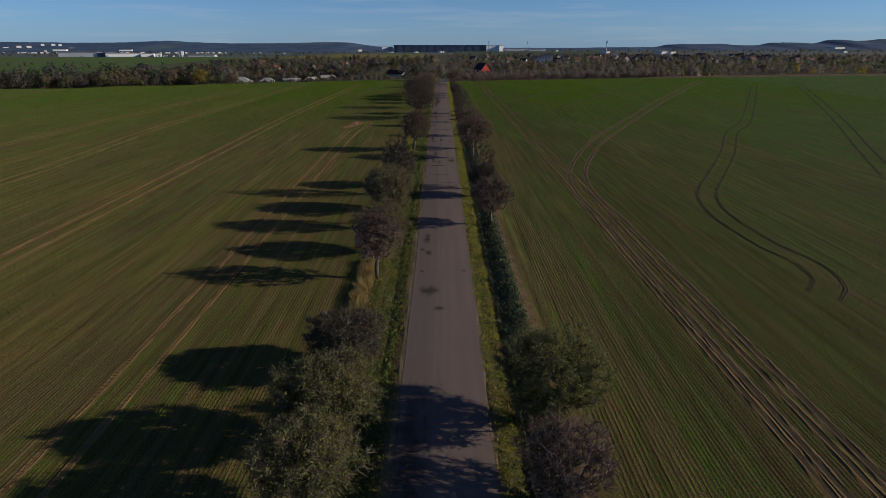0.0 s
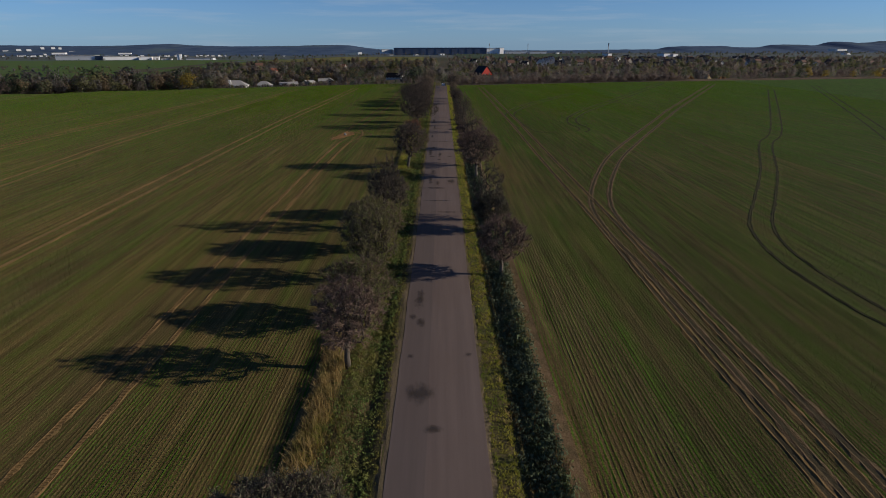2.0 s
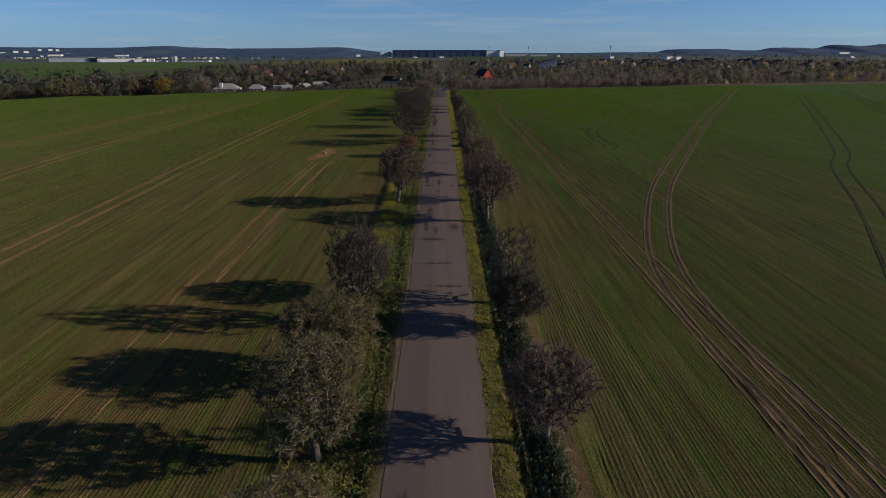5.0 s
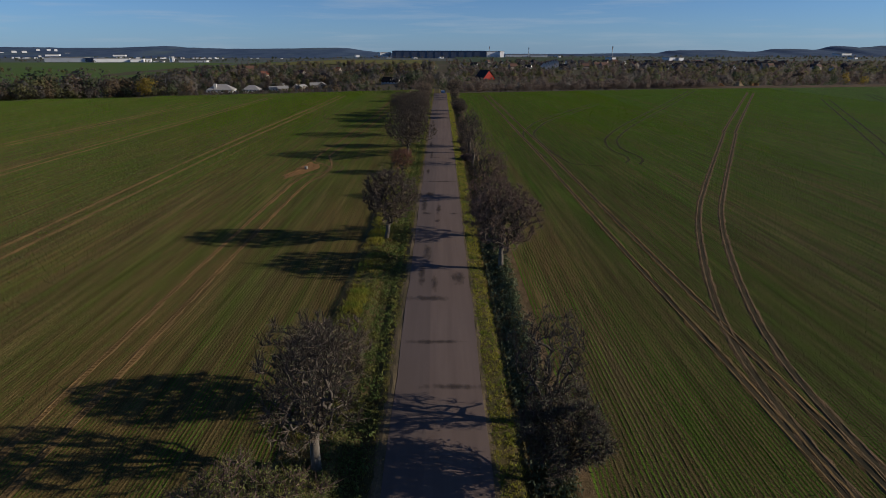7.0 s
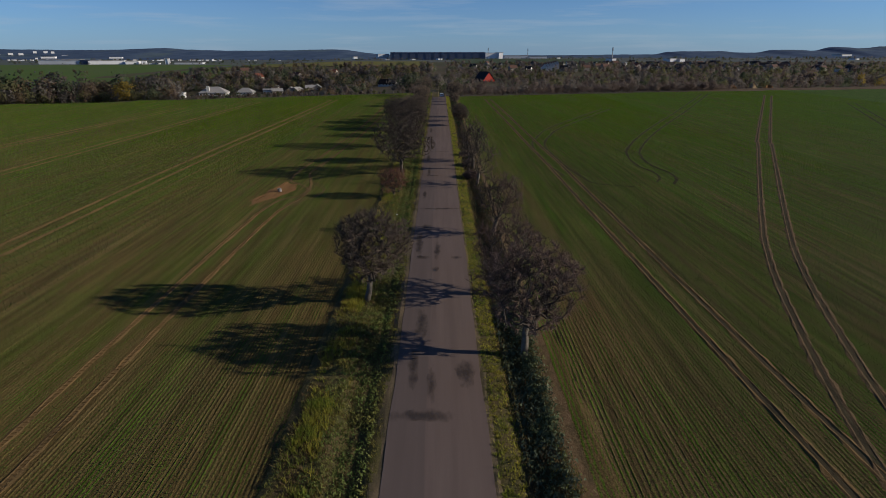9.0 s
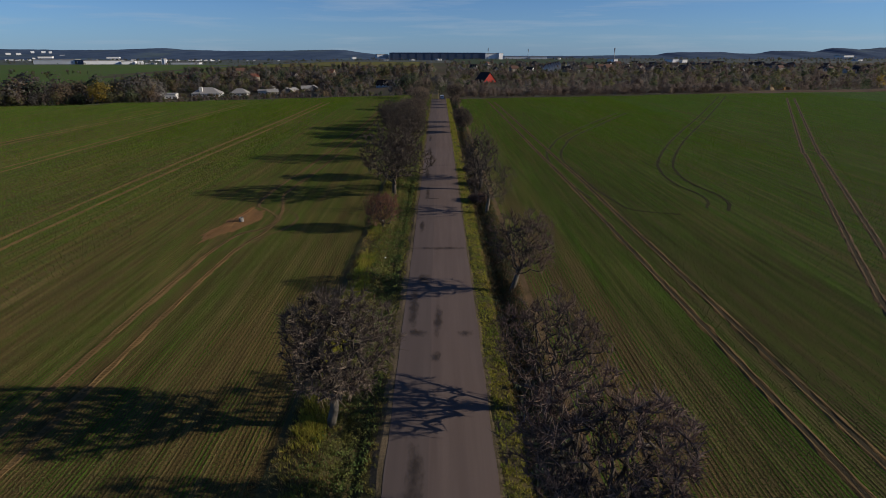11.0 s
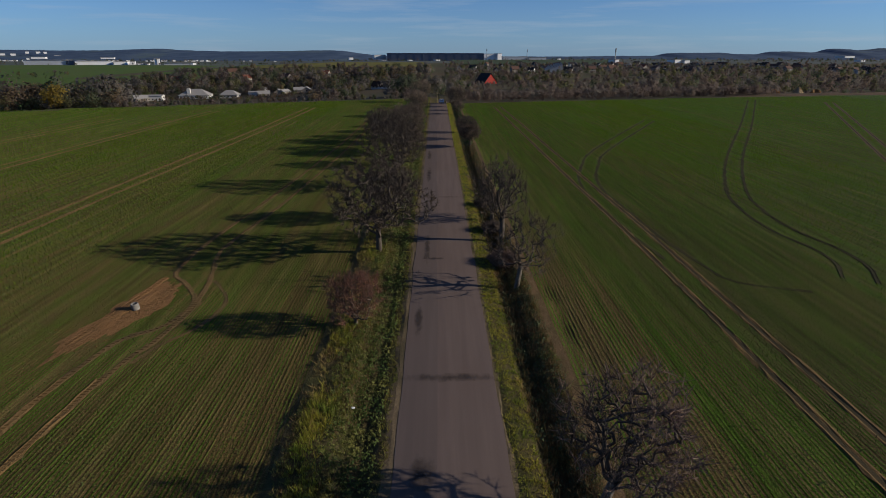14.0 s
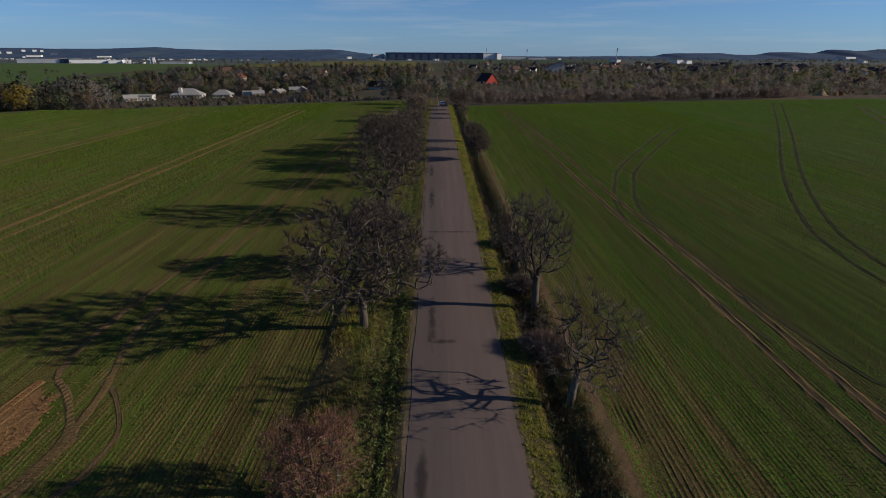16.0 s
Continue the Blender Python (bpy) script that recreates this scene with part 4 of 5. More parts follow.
tree("fruit_tree", -6.2, 47.8, 6.7, 2.3, 1.9, "bare", 104, "bare reddish-grey fruit tree above golden grass", twig=TWIG_RED)
tree("fruit_tree", -6.2, 54.2, 5.2, 2.8, 1.2, "bare", 105, "fruit tree thinly hung with yellow-green leaves", twig=TWIG_RED, leaf=LEAF_OLIVE, leaves=15000, leaf_size=0.06)
tree("fruit_tree", -6.3, 61.8, 7.2, 2.6, 1.7, "bare", 106, "half-bare fruit tree with pale branches", leaf=LEAF_OLIVE, leaves=8000, leaf_size=0.07)
tree("fruit_tree", -7.0, 69.2, 5.8, 3.1, 1.1, "spread", 107, "low spreading fruit tree with yellow-green leaves", twig=TWIG_RED, leaf=LEAF_GREEN, leaves=22000, leaf_size=0.06)
tree("fruit_tree", -6.1, 76.1, 8.4, 2.3, 2.0, "upright", 108, "tall grey-leaved fruit tree on the verge", leaf=LEAF_GREY, leaves=2800, thin=0.8, bark=PALE_BARK, twig=TWIG_DARK, fine=0.02)
tree("fruit_tree", -6.4, 81.3, 5.2, 2.6, 1.3, "bare", 109, "small half-bare fruit tree on the verge", leaf=LEAF_GREY, leaves=3000)
tree("fruit_tree", -5.9, 109.2, 8.0, 3.1, 2.2, "spread", 110, BARE_LABEL, bark=PALE_BARK, fine=0.019, lean=0.22)
tree("fruit_tree", -6.2, 155.9, 9.0, 5.0, 2.2, "spread", 111, "large bare spreading fruit tree with forked trunk", twig=TWIG_DARK, fine=0.022)
tree("fruit_tree", -6.4, 165.9, 6.0, 3.0, 1.6, "bare", 112, BARE_LABEL, twig=TWIG_DARK, fine=0.023)
tree("fruit_tree", -6.8, 180.5, 9.6, 4.6, 2.0, "spread", 113, BARE_LABEL, twig=TWIG_DARK, thin=0.85, fine=0.02)
tree("fruit_tree", -6.4, 195.1, 7.0, 3.6, 1.6, "bare", 114, BARE_LABEL, twig=TWIG_DARK, fine=0.02)
tree("fruit_tree", -6.6, 205, 7.6, 3.8, 1.6, "spread", 115, "grey fruit tree with clinging pale leaves", leaf=LEAF_GREY, leaves=5000)
tree("fruit_tree", -10.2, 209.7, 7.6, 4.0, 1.6, "bare", 116, "dark fruit tree beside the field", twig=TWIG_DARK, leaf=LEAF_GREY, leaves=3000)
# beside the right lane
tree("fruit_tree", 6.3, 27.9, 6.2, 3.2, 1.3, "bare", 121, "rounded fruit tree with yellow-green leaves by the ditch", leaf=LEAF_GREEN, leaves=32000, leaf_size=0.06)
tree("fruit_tree", 5.9, 22.6, 4.2, 2.4, 1.0, "bare", 122, "bare purplish fruit tree by the ditch", twig=TWIG_RED, thin=0.8)
tree("fruit_tree", 5.9, 63.3, 6.1, 2.5, 1.9, "bare", 123, BARE_LABEL, bark=PALE_BARK, twig=TWIG_RED)
tree("fruit_tree", 6.0, 75.6, 4.9, 2.2, 1.1, "bare", 124, "small grey-leaved fruit tree rooted in the ditch", twig=TWIG_DARK, leaf=LEAF_GREY, leaves=6500, leaf_size=0.07)
tree("fruit_tree", 6.1, 79.9, 7.2, 2.2, 1.5, "upright", 125, "upright fruit tree with bare dark limbs", twig=TWIG_DARK, leaf=LEAF_GREY, leaves=900, thin=0.5, fine=0.014)
tree("fruit_tree", 5.9, 101.5, 8.2, 3.6, 2.4, "spread", 126, "large bare forked fruit tree over the ditch", bark=PALE_BARK, twig=TWIG_RED, fine=0.02)
tree("fruit_tree", 5.9, 110.7, 7.2, 3.2, 1.6, "bare", 127, BARE_LABEL, twig=TWIG_RED, thin=0.75, fine=0.0175)
tree("fruit_tree", 5.9, 125.9, 7.2, 2.7, 2.0, "bare", 128, "leaning bare fruit tree with pale trunk", bark=PALE_BARK, lean=0.3, twig=TWIG_RED, thin=0.7, fine=0.016)
tree("fruit_tree", 5.8, 148.1, 7.2, 3.1, 2.2, "dead", 129, "half-dead fruit tree with stubby bare limbs", bark=PALE_BARK, lean=0.12, thin=0.6)
tree("fruit_tree", 5.9, 159.1, 8.6, 2.5, 3.0, "upright", 130, "slim upright bare fruit tree by the ditch", thin=0.36)
tree("fruit_tree", 5.6, 166, 7.0, 2.8, 1.5, "upright", 131, BARE_LABEL, thin=0.38)
tree("ditch_bush", 5.2, 172, 1.1, 1.2, 0.3, "bare", 132, "low tangled bush filling the ditch", thin=0.5, category="bush")
tree("ditch_bush", 5.4, 162.4, 1.2, 1.3, 0.3, "bare", 133, "low tangled bush filling the ditch", thin=0.5, category="bush")
tree("rust_bush", -6.3, 141.6, 4.0, 1.95, 0.6, "upright", 134, "bare bush with rust-red autumn twigs", twig=TWIG_RUST, leaf=LEAF_RUST, leaves=5000, leaf_size=0.036, thin=0.62, fine=0.013, category="bush")
tree("ditch_bush", 5.4, 153.3, 1.3, 1.3, 0.3, "bare", 135, "low bramble bush in the ditch", twig=TWIG_RED, category="bush")
# the two rows further on, as far as the end of the fields
FAR_LABEL = "bare grey fruit tree in a row along the road"
pool = [tree("fruit_tree", -6.3, 216.4, 7.6, 3.8, 1.9, "spread", 141, FAR_LABEL, thin=0.5, fine=0.03), tree("fruit_tree", -6.6, 232.4, 6.4, 3.2, 1.6, "bare", 142, FAR_LABEL, thin=0.5, fine=0.03),
        tree("fruit_tree", 5.8, 222.5, 5.2, 2.6, 1.6, "upright", 143, FAR_LABEL, thin=0.5), tree("fruit_tree", 5.9, 213, 4.6, 2.2, 1.5, "spread", 144, FAR_LABEL, thin=0.5)]
for k, (x, y, s) in enumerate(((-12.0, 219.1, 0.95), (-8.5, 224.9, 1.1), (-6.3, 241.3, 1.0), (-6.4, 251, 0.9), (-6.2, 262, 0.95), (-6.4, 272.5, 0.9), (-6.1, 283.8, 1.0), (-6.4, 294.5, 1.0), (-6.3, 305.3, 1.05),
                               (5.9, 231.9, 0.65), (5.9, 269, 0.7), (5.8, 278.9, 0.75), (5.9, 289.9, 0.9), (5.8, 300.6, 1.0))):
    copy_thing(pool[k % len(pool)], pose(x, y, float(height(x, y)), 0, 0, 67 * k) @ Matrix.Diagonal((s, s, s, 1)))

# ---- things beside the road ----
def well_ring(x, y):
    top = tagged(new("well_ring"), "short pale concrete pipe ring standing on dug soil", "well ring")
    bm = bmesh.new()
    profile = ((0.36, 0.0), (0.52, 0.0), (0.52, 0.72), (0.49, 0.76), (0.39, 0.76), (0.36, 0.72))
    rings = [[bm.verts.new((r * math.cos(a), r * math.sin(a), z)) for r, z in profile] for a in np.linspace(0, 2 * np.pi, 24, endpoint=False)]
    for k in range(24):
        for j in range(6):
            bm.faces.new((rings[k - 1][j - 1], rings[k][j - 1], rings[k][j], rings[k - 1][j]))
    bmesh.ops.recalc_face_normals(bm, faces=bm.faces[:])
    part("ring", bm, CONCRETE, top)
    part("rim", tube(0.37, 0.06, 0, 0, 0.2, 20), SHOULDER, top, "earth fill inside the ring")
    top.matrix_basis = pose(x, y, 0.05, 5, -4, 0) @ Matrix.Diagonal((0.52, 0.52, 0.64, 1))


well_ring(-23.1, 144.4)


def litter(x, y, s, seed):
    rng = np.random.default_rng(seed)
    bm = bmesh.new()
    bmesh.ops.create_icosphere(bm, subdivisions=2, radius=s)
    for v in bm.verts:
        v.co = Vector((v.co.x * 1.2, v.co.y, v.co.z * 0.45)) * (1 + rng.normal() * 0.15)
    me = bpy.data.meshes.new("litter_bag")
    bm.to_mesh(me)
    bm.free()
    me.materials.append(PLASTIC)
    ob = tagged(new("litter_bag", me), "small crumpled white plastic bag in the grass", "litter")
    ob.location = (x, y, float(height(x, y)) + 0.3)


litter(-5.2, 132.7, 0.08, 1)


def car(x, y, turn):
    top = tagged(new("car"), "white hatchback car on the country road", "car")
    bm = bmesh.new()
    side = ((-2.0, 0.35), (-2.05, 0.75), (-1.95, 0.95), (-1.5, 1.45), (0.2, 1.48), (0.95, 0.98), (1.9, 0.82), (2.05, 0.6), (2.02, 0.35))
    rows = [[bm.verts.new((sx * (0.86 if z > 1.2 else 0.9 if z < 0.5 else 0.92) * 0.95, u, z)) for u, z in side] for sx in (-1, 1)]
    for k in range(len(side)):
        bm.faces.new((rows[0][k - 1], rows[1][k - 1], rows[1][k], rows[0][k]))
    bm.faces.new(rows[0])
    bm.faces.new(rows[1][::-1])
    bmesh.ops.recalc_face_normals(bm, faces=bm.faces[:])
    bmesh.ops.bevel(bm, geom=bm.edges[:], offset=0.05, segments=2, affect="EDGES")
    part("body", bm, CAR_PAINT, top)
    for name, u0, z0, u1, z1 in (("rear_window", -1.95, 1.0, -1.58, 1.4), ("windscreen", 0.9, 1.03, 0.3, 1.42)):
        bm = bmesh.new()
        e = 0.02 if u1 < u0 else -0.03
        bm.faces.new([bm.verts.new(c) for c in ((-0.72, u0 + e, z0 + 0.02), (0.72, u0 + e, z0 + 0.02), (0.66, u1 + e, z1 + 0.02), (-0.66, u1 + e, z1 + 0.02))])
        part(name, bm, GLASS, top)
    for sx in (-0.885, 0.885):
        part("side_window", box(0.02, 1.7, 0.34, sx * 0.96, -0.45, 1.02), GLASS, top)
        for u in (-1.3, 1.3):
            bm = bmesh.new()
            bmesh.ops.create_cone(bm, cap_ends=True, segments=18, radius1=0.31, radius2=0.31, depth=0.2, matrix=Matrix.Translation((sx * 0.93, u, 0.31)) @ Matrix.Rotation(math.pi / 2, 4, "Y"))
            wheel = part("wheel", bm, TYRE, top)
            bm = bmesh.new()
            bmesh.ops.create_cone(bm, cap_ends=True, segments=14, radius1=0.19, radius2=0.19, depth=0.22, matrix=Matrix.Translation((sx * 0.935, u, 0.31)) @ Matrix.Rotation(math.pi / 2, 4, "Y"))
            part("rim", bm, STEEL, wheel)
    top.matrix_basis = pose(x, y, float(height(0, y)) + 0.17, 0, 0, turn)


car(1.3, 322.0, 180)


# ---- village and halls beyond the fields ----
def house(x, y, w, d, h, roof, turn, wall_mat, roof_mat, label, storeys=1, chimneys=1, group="village houses", hip=0.0):
    """A gabled house, or hipped; the ridge runs along its width."""
    top = tagged(new("house"), label, "house", group)
    bm = bmesh.new()
    prof = ((-d / 2, -1.5), (d / 2, -1.5), (d / 2, h), (0, h + roof), (-d / 2, h))
    rows = [[bm.verts.new((sx * (w / 2 - (hip if k == 3 else 0)), u, z)) for k, (u, z) in enumerate(prof)] for sx in (-1, 1)]
    for k in range(5):
        bm.faces.new((rows[0][k - 1], rows[1][k - 1], rows[1][k], rows[0][k]))
    bm.faces.new(rows[0])
    bm.faces.new(rows[1][::-1])
    bmesh.ops.recalc_face_normals(bm, faces=bm.faces[:])
    part("wall", bm, wall_mat, top)
    bm = bmesh.new()
    o, t = 0.5, 0.25
    s = roof / (d / 2)
    outer = ((-d / 2 - o, h - o * s), (0, h + roof), (d / 2 + o, h - o * s))
    rows = [[bm.verts.new((sx * (w / 2 + o - (hip if abs(u) < 0.01 else 0)), u, z + q)) for u, z in outer for q in (0.03, t)] for sx in (-1, 1)]
    order = (0, 2, 4, 5, 3, 1)
    for k in range(6):
        bm.faces.new((rows[0][order[k - 1]], rows[1][order[k - 1]], rows[1][order[k]], rows[0][order[k]]))
    for r in rows:
        for loop in ((1, 3, 5), (0, 2, 4), (0, 4, 5, 1)) if hip else ((0, 2, 3, 1), (2, 4, 5, 3)):
            bm.faces.new([r[k] for k in loop])
    bmesh.ops.recalc_face_normals(bm, faces=bm.faces[:])
    rf = part("roof", bm, roof_mat, top)
    for k in range(chimneys):
        part("chimney", box(0.7, 0.7, 1.8, (k - (chimneys - 1) / 2) * w * 0.5 + w * 0.12, d * 0.12, h + roof * 0.55), GREY_WALL, rf)
    n = max(2, int(w / 3.2))
    for fl in range(storeys):
        for k in range(n):
            u = (k + 0.5) / n * w - w / 2
            part("window", box(1.1, 0.08, 1.2, u, -(d / 2 + 0.02), 1.0 + 2.7 * fl), GLASS, top)
    for sx in (-1, 1):
        part("window", box(0.08, 1.0, 1.2, sx * (w / 2 + 0.02), 0, h * 0.55), GLASS, top)
    top.matrix_basis = pose(x, y, float(height(x, y)), 0, 0, turn)
    return top


h1 = house(-237, 640, 27, 17, 3.2, 5.2, 8, WHITE, GREY_ROOF, "white bungalow with a hipped pale grey roof", hip=8.5)
part("chimney_stack", box(2.8, 2.8, 10.4, -4.5, -5.5, -1), WHITE, h1, "tall pale chimney stack")
house(46, 622, 13, 17, 0.6, 8.6, -52, RED_GABLE, SLATE_ROOF, "steep-roofed house with a bright red gable and a dark roof", 1, 0)
house(-46, 566, 17, 9, 2.2, 3.4, -22, WHITE, BLACK_ROOF, "long house with a black roof and white gables", 1, 2)
h4 = house(-160, 655, 11, 8, 3.0, 2.4, 100, CREAM, GREY_ROOF, "pale cottage with a low grey roof")
h5 = house(240, 860, 11, 9, 5.2, 3.6, 20, CREAM, BROWN_ROOF, "cream two-storey house with a brown roof", 2)
h6 = house(300, 900, 10, 9, 4.6, 3.8, 110, CREAM, RUST_ROOF, "cream house with a dull orange-red roof", 2)
h7 = house(-262, 612, 13, 9, 4.4, 0.9, 8, WHITE, GREY_ROOF, "low white flat-roofed building among trees", 1, 0)
h8 = house(330, 920, 11, 9, 4.0, 4.4, 70, GREY_WALL, SLATE_ROOF, "grey house with a steep dark slate roof", 2)
house(-206, 646, 17, 13, 3.0, 4.0, 4, WHITE, GREY_ROOF, "white bungalow with a hipped pale grey roof", hip=6.0)
h9 = house(352, 870, 9, 8, 4.6, 3.4, 75, WHITE, SLATE_ROOF, "small white house with a dark roof", 2)
vrng = np.random.default_rng(77)
for ob, x, y, a in ((h4, -173, 648, 20), (h4, -150, 640, 70), (h7, -182, 652, 8), (h4, -138, 652, 15), (h4, -128, 640, 100), (h4, -272, 604, 40), (h4, -292, 470, 10), (h7, -190, 690, 30), (h4, -322, 462, 80)):
    copy_thing(ob, pose(x, y, float(height(x, y)), 0, 0, a))
for k in range(120):
    x = vrng.uniform(0, 1) ** 0.85 * 640 + 18
    y = vrng.uniform(800, 1130)
    copy_thing((h5, h8, h8, h9, h8, h5, h8, h5, h8, h9, h8)[k % 11], pose(x, y, float(height(x, y)), 0, 0, vrng.choice((15, 100, 60, 150)) + vrng.uniform(-8, 8)) @ Matrix.Scale(vrng.uniform(0.7, 0.95), 4))
for k in range(6):
    x, y = 140 + k * 8.4, 800 + k * 24
    house(x, y, 9, 7.4, 7.4, 4.0, 88, WHITE, RUST_ROOF, "white terraced house with an orange-red gabled roof", 2, 0, "terraced houses")
for k in range(6):
    x, y = -330 + k * 45 + vrng.uniform(-12, 12), 770 + vrng.uniform(0, 120)
    copy_thing((h6, h5)[k % 2], pose(x, y, float(height(x, y)), 0, 0, vrng.uniform(0, 180)))


def hall(x0, x1, y, depth, z0, z1, mat, label, ribs=0, doors=0, turn=0):
    top = tagged(new("industrial_hall"), label, "hall", "industrial halls")
    w, c = x1 - x0, (x0 + x1) / 2
    part("wall", box(w, depth, z1 - z0, 0, depth / 2, 0), mat, top)
    part("roof", box(w + 1.5, depth + 1.5, 0.8, 0, depth / 2, z1 - z0), GREY_ROOF if mat is not HALL_DARK else HALL_DARK, top)
    for k in range(ribs):
        part("rib", box(0.8, 0.6, z1 - z0, -w / 2 + (k + 0.5) * w / ribs, -0.3, 0), mat, top)
    for k in range(doors):
        part("door", box(w / doors * 0.4, 0.3, min(6, (z1 - z0) * 0.6), -w / 2 + (k + 0.5) * w / doors, -0.15, 0), GLASS, top)
    top.matrix_basis = pose(c, y, z0, 0, 0, turn)
    return top


hall(-175.4, 165.6, 2050, 120, -25.2, 4.4, HALL_DARK, "huge dark blue-grey warehouse on the horizon", 12)
hall(166.3, 213.7, 2052, 30, -25.1, 3.2, HALL_WHITE, "pale grey warehouse wing beside a dark hall", turn=8)
hall(213.8, 230.7, 2049, 30, -25.0, 4.0, HALL_WHITE, "white office block at the warehouse end", turn=20)
hall(-223.0, -181.7, 2080, 30, -14.3, -1.2, HALL_LIGHT, "pale low hall far off", turn=20)
hall(-1034, -936, 1500, 30, -22.0, -9.4, HALL_LIGHT, "long pale grey factory hall", turn=8)
hall(-933.7, -908.0, 1505, 40, -22.1, -10.3, HALL_DARK, "blue-grey factory annex across the fields", 3)
hall(-903.7, -821.6, 1500, 30, -21.9, -11.4, HALL_WHITE, "long white warehouse far across the fields", turn=20)
hall(-813.1, -783.3, 1502, 40, -21.3, -12.5, HALL_WHITE, "white shed far across the fields", turn=20)
hall(-771.8, -760.0, 1500, 12, -21.2, -11.8, HALL_WHITE, "small white industrial building", turn=20)
hall(-759.0, -749.4, 1510, 20, -22.9, -17.3, HALL_WHITE, "low white shed beyond the trees", turn=20)
hall(-744.6, -731.6, 1510, 20, -22.8, -17.3, HALL_WHITE, "low white shed beyond the trees", turn=20)
hall(-710.9, -705.7, 1500, 8, -21.9, -5.5, HALL_WHITE, "slim white silo tower far off", turn=20)
hall(-704.2, -698.6, 1500, 8, -21.9, -5.5, HALL_WHITE, "slim white silo tower far off", turn=20)
hall(-685.9, -616.7, 1500, 30, -21.6, -15.9, HALL_LIGHT, "low pale sheds beyond the trees", turn=8)
hall(-1816.0, -1761.9, 2600, 30, -24.9, -17.6, HALL_WHITE, "low white building at the foot of the hills", turn=20)
hall(-1506.8, -1455.1, 2600, 30, -25.2, -19.3, HALL_WHITE, "low white building at the foot of the hills", turn=20)
hall(-284.3, -271.1, 1900, 18, -14.1, -7.3, HALL_WHITE, "small white building far off", turn=20)
hall(-159.7, -146.3, 1700, 18, -17.6, -12.2, HALL_WHITE, "small white building far off", turn=20)
hall(-81.6, -68.1, 1700, 18, -17.0, -10.7, HALL_WHITE, "small white building far off", turn=20)
hall(-3.4, 10.0, 1700, 18, -16.0, -9.4, HALL_WHITE, "small white building far off", turn=20)
hall(228.4, 313.9, 2000, 30, -14.6, -5.7, HALL_LIGHT, "low pale sheds on the horizon", turn=4)
hall(316.0, 377.7, 2000, 30, -14.6, -7.5, HALL_LIGHT, "low pale sheds on the horizon", turn=4)
hall(349.8, 359.9, 1700, 20, -12.6, -6.4, HALL_WHITE, "white box-shaped hall beyond the village", turn=20)
hall(387.4, 397.6, 1300, 24, -9.2, -2.4, HALL_WHITE, "white box-shaped hall beyond the village", turn=20)
hall(348.7, 355.2, 1100, 14, -12.4, -6.3, HALL_WHITE, "white box-shaped hall beyond the village", turn=20)
hall(516.9, 533.5, 1300, 24, -9.5, -2.5, HALL_WHITE, "white box-shaped hall beyond the village", turn=20)
hall(539.7, 553.7, 1302, 24, -9.8, -3.5, HALL_WHITE, "white box-shaped hall beyond the village", turn=20)
hall(1629.2, 1687.0, 2300, 40, -11.2, -4.5, HALL_LIGHT, "long pale hall far beyond the village", turn=20)
hall(1237.6, 1254.6, 1700, 20, -14.6, -9.1, HALL_WHITE, "white box-shaped hall beyond the village", turn=20)
for x, z, w in ((-3191, -15.7, 30), (-3114, -16.5, 30), (-3008, -2.8, 22), (-2927, -2.8, 26), (-2876, -4.3, 20), (-3292, -25, 34), (-3420, -22, 40), (-3047, -34, 44), (-2790, -30, 40), (-2640, -32, 36)):
    hall(x - w / 2, x + w / 2, 4200, 14, z - 14, z, HALL_LIGHT, "distant block of flats on the hillside", turn=35)


town = hall(-2505, -2491, 3500, 10, -46, -37, HALL_LIGHT, "distant pale building in a town below the hills", turn=35)
for k in range(70):
    x, y = vrng.uniform(-3300, -900), vrng.uniform(3050, 3750)
    copy_thing(town, pose(x, y, float(height(x, y)) - 1, 0, 0, vrng.uniform(15, 45)) @ Matrix.Diagonal((vrng.uniform(0.5, 1.6), 1, vrng.uniform(0.6, 1.15), 1)))


def mast(x, y, z0, tall, label):
    top = tagged(new("radio_mast"), label, "mast")
    part("pole", tube(1.1, tall, 0, 0, 0, 8, 0.6), STEEL, top)
    for k in range(3):
        part("antenna", box(2.6, 0.5, 2.6, 0, 0, tall * (0.8 + 0.07 * k)), STEEL, top)
    top.matrix_basis = pose(x, y, z0)


mast(387, 1300, -12, 32, "grey radio mast beyond the village")
mast(167, 1950, -22, 42, "thin grey mast beside the warehouse")
mast(302, 1950, -22, 40, "thin grey mast behind low sheds")


def heap(x, y, w, d, h, mat, seed, label):
    rng = np.random.default_rng(seed)
    a, r = np.meshgrid(np.linspace(0, 2 * np.pi, 28), np.linspace(0, 1, 9))
    zz = h * (1 - smooth(r)) * (1 + 0.3 * np.sin(3 * a + seed)) + rng.normal(size=a.shape) * 0.08 * h * (r < 0.9) - 0.2
    gx, gy = x + w / 2 * r * np.cos(a), y + d / 2 * r * np.sin(a)
    v, f = strip(gx, gy, zz + height(gx, gy))
    tagged(new("spoil_heap", mesh_of("spoil_heap", v, f, [mat])), label, "heap", kind="stuff")


heap(166, 356, 9, 6, 3.2, SAND, 1, "pale sand heap at a digging site")
heap(157, 360, 12, 7, 2.6, BARE, 2, "brown spoil heap at a digging site")
heap(178, 362, 12, 7, 2.4, BARE, 3, "brown spoil heap at a digging site")


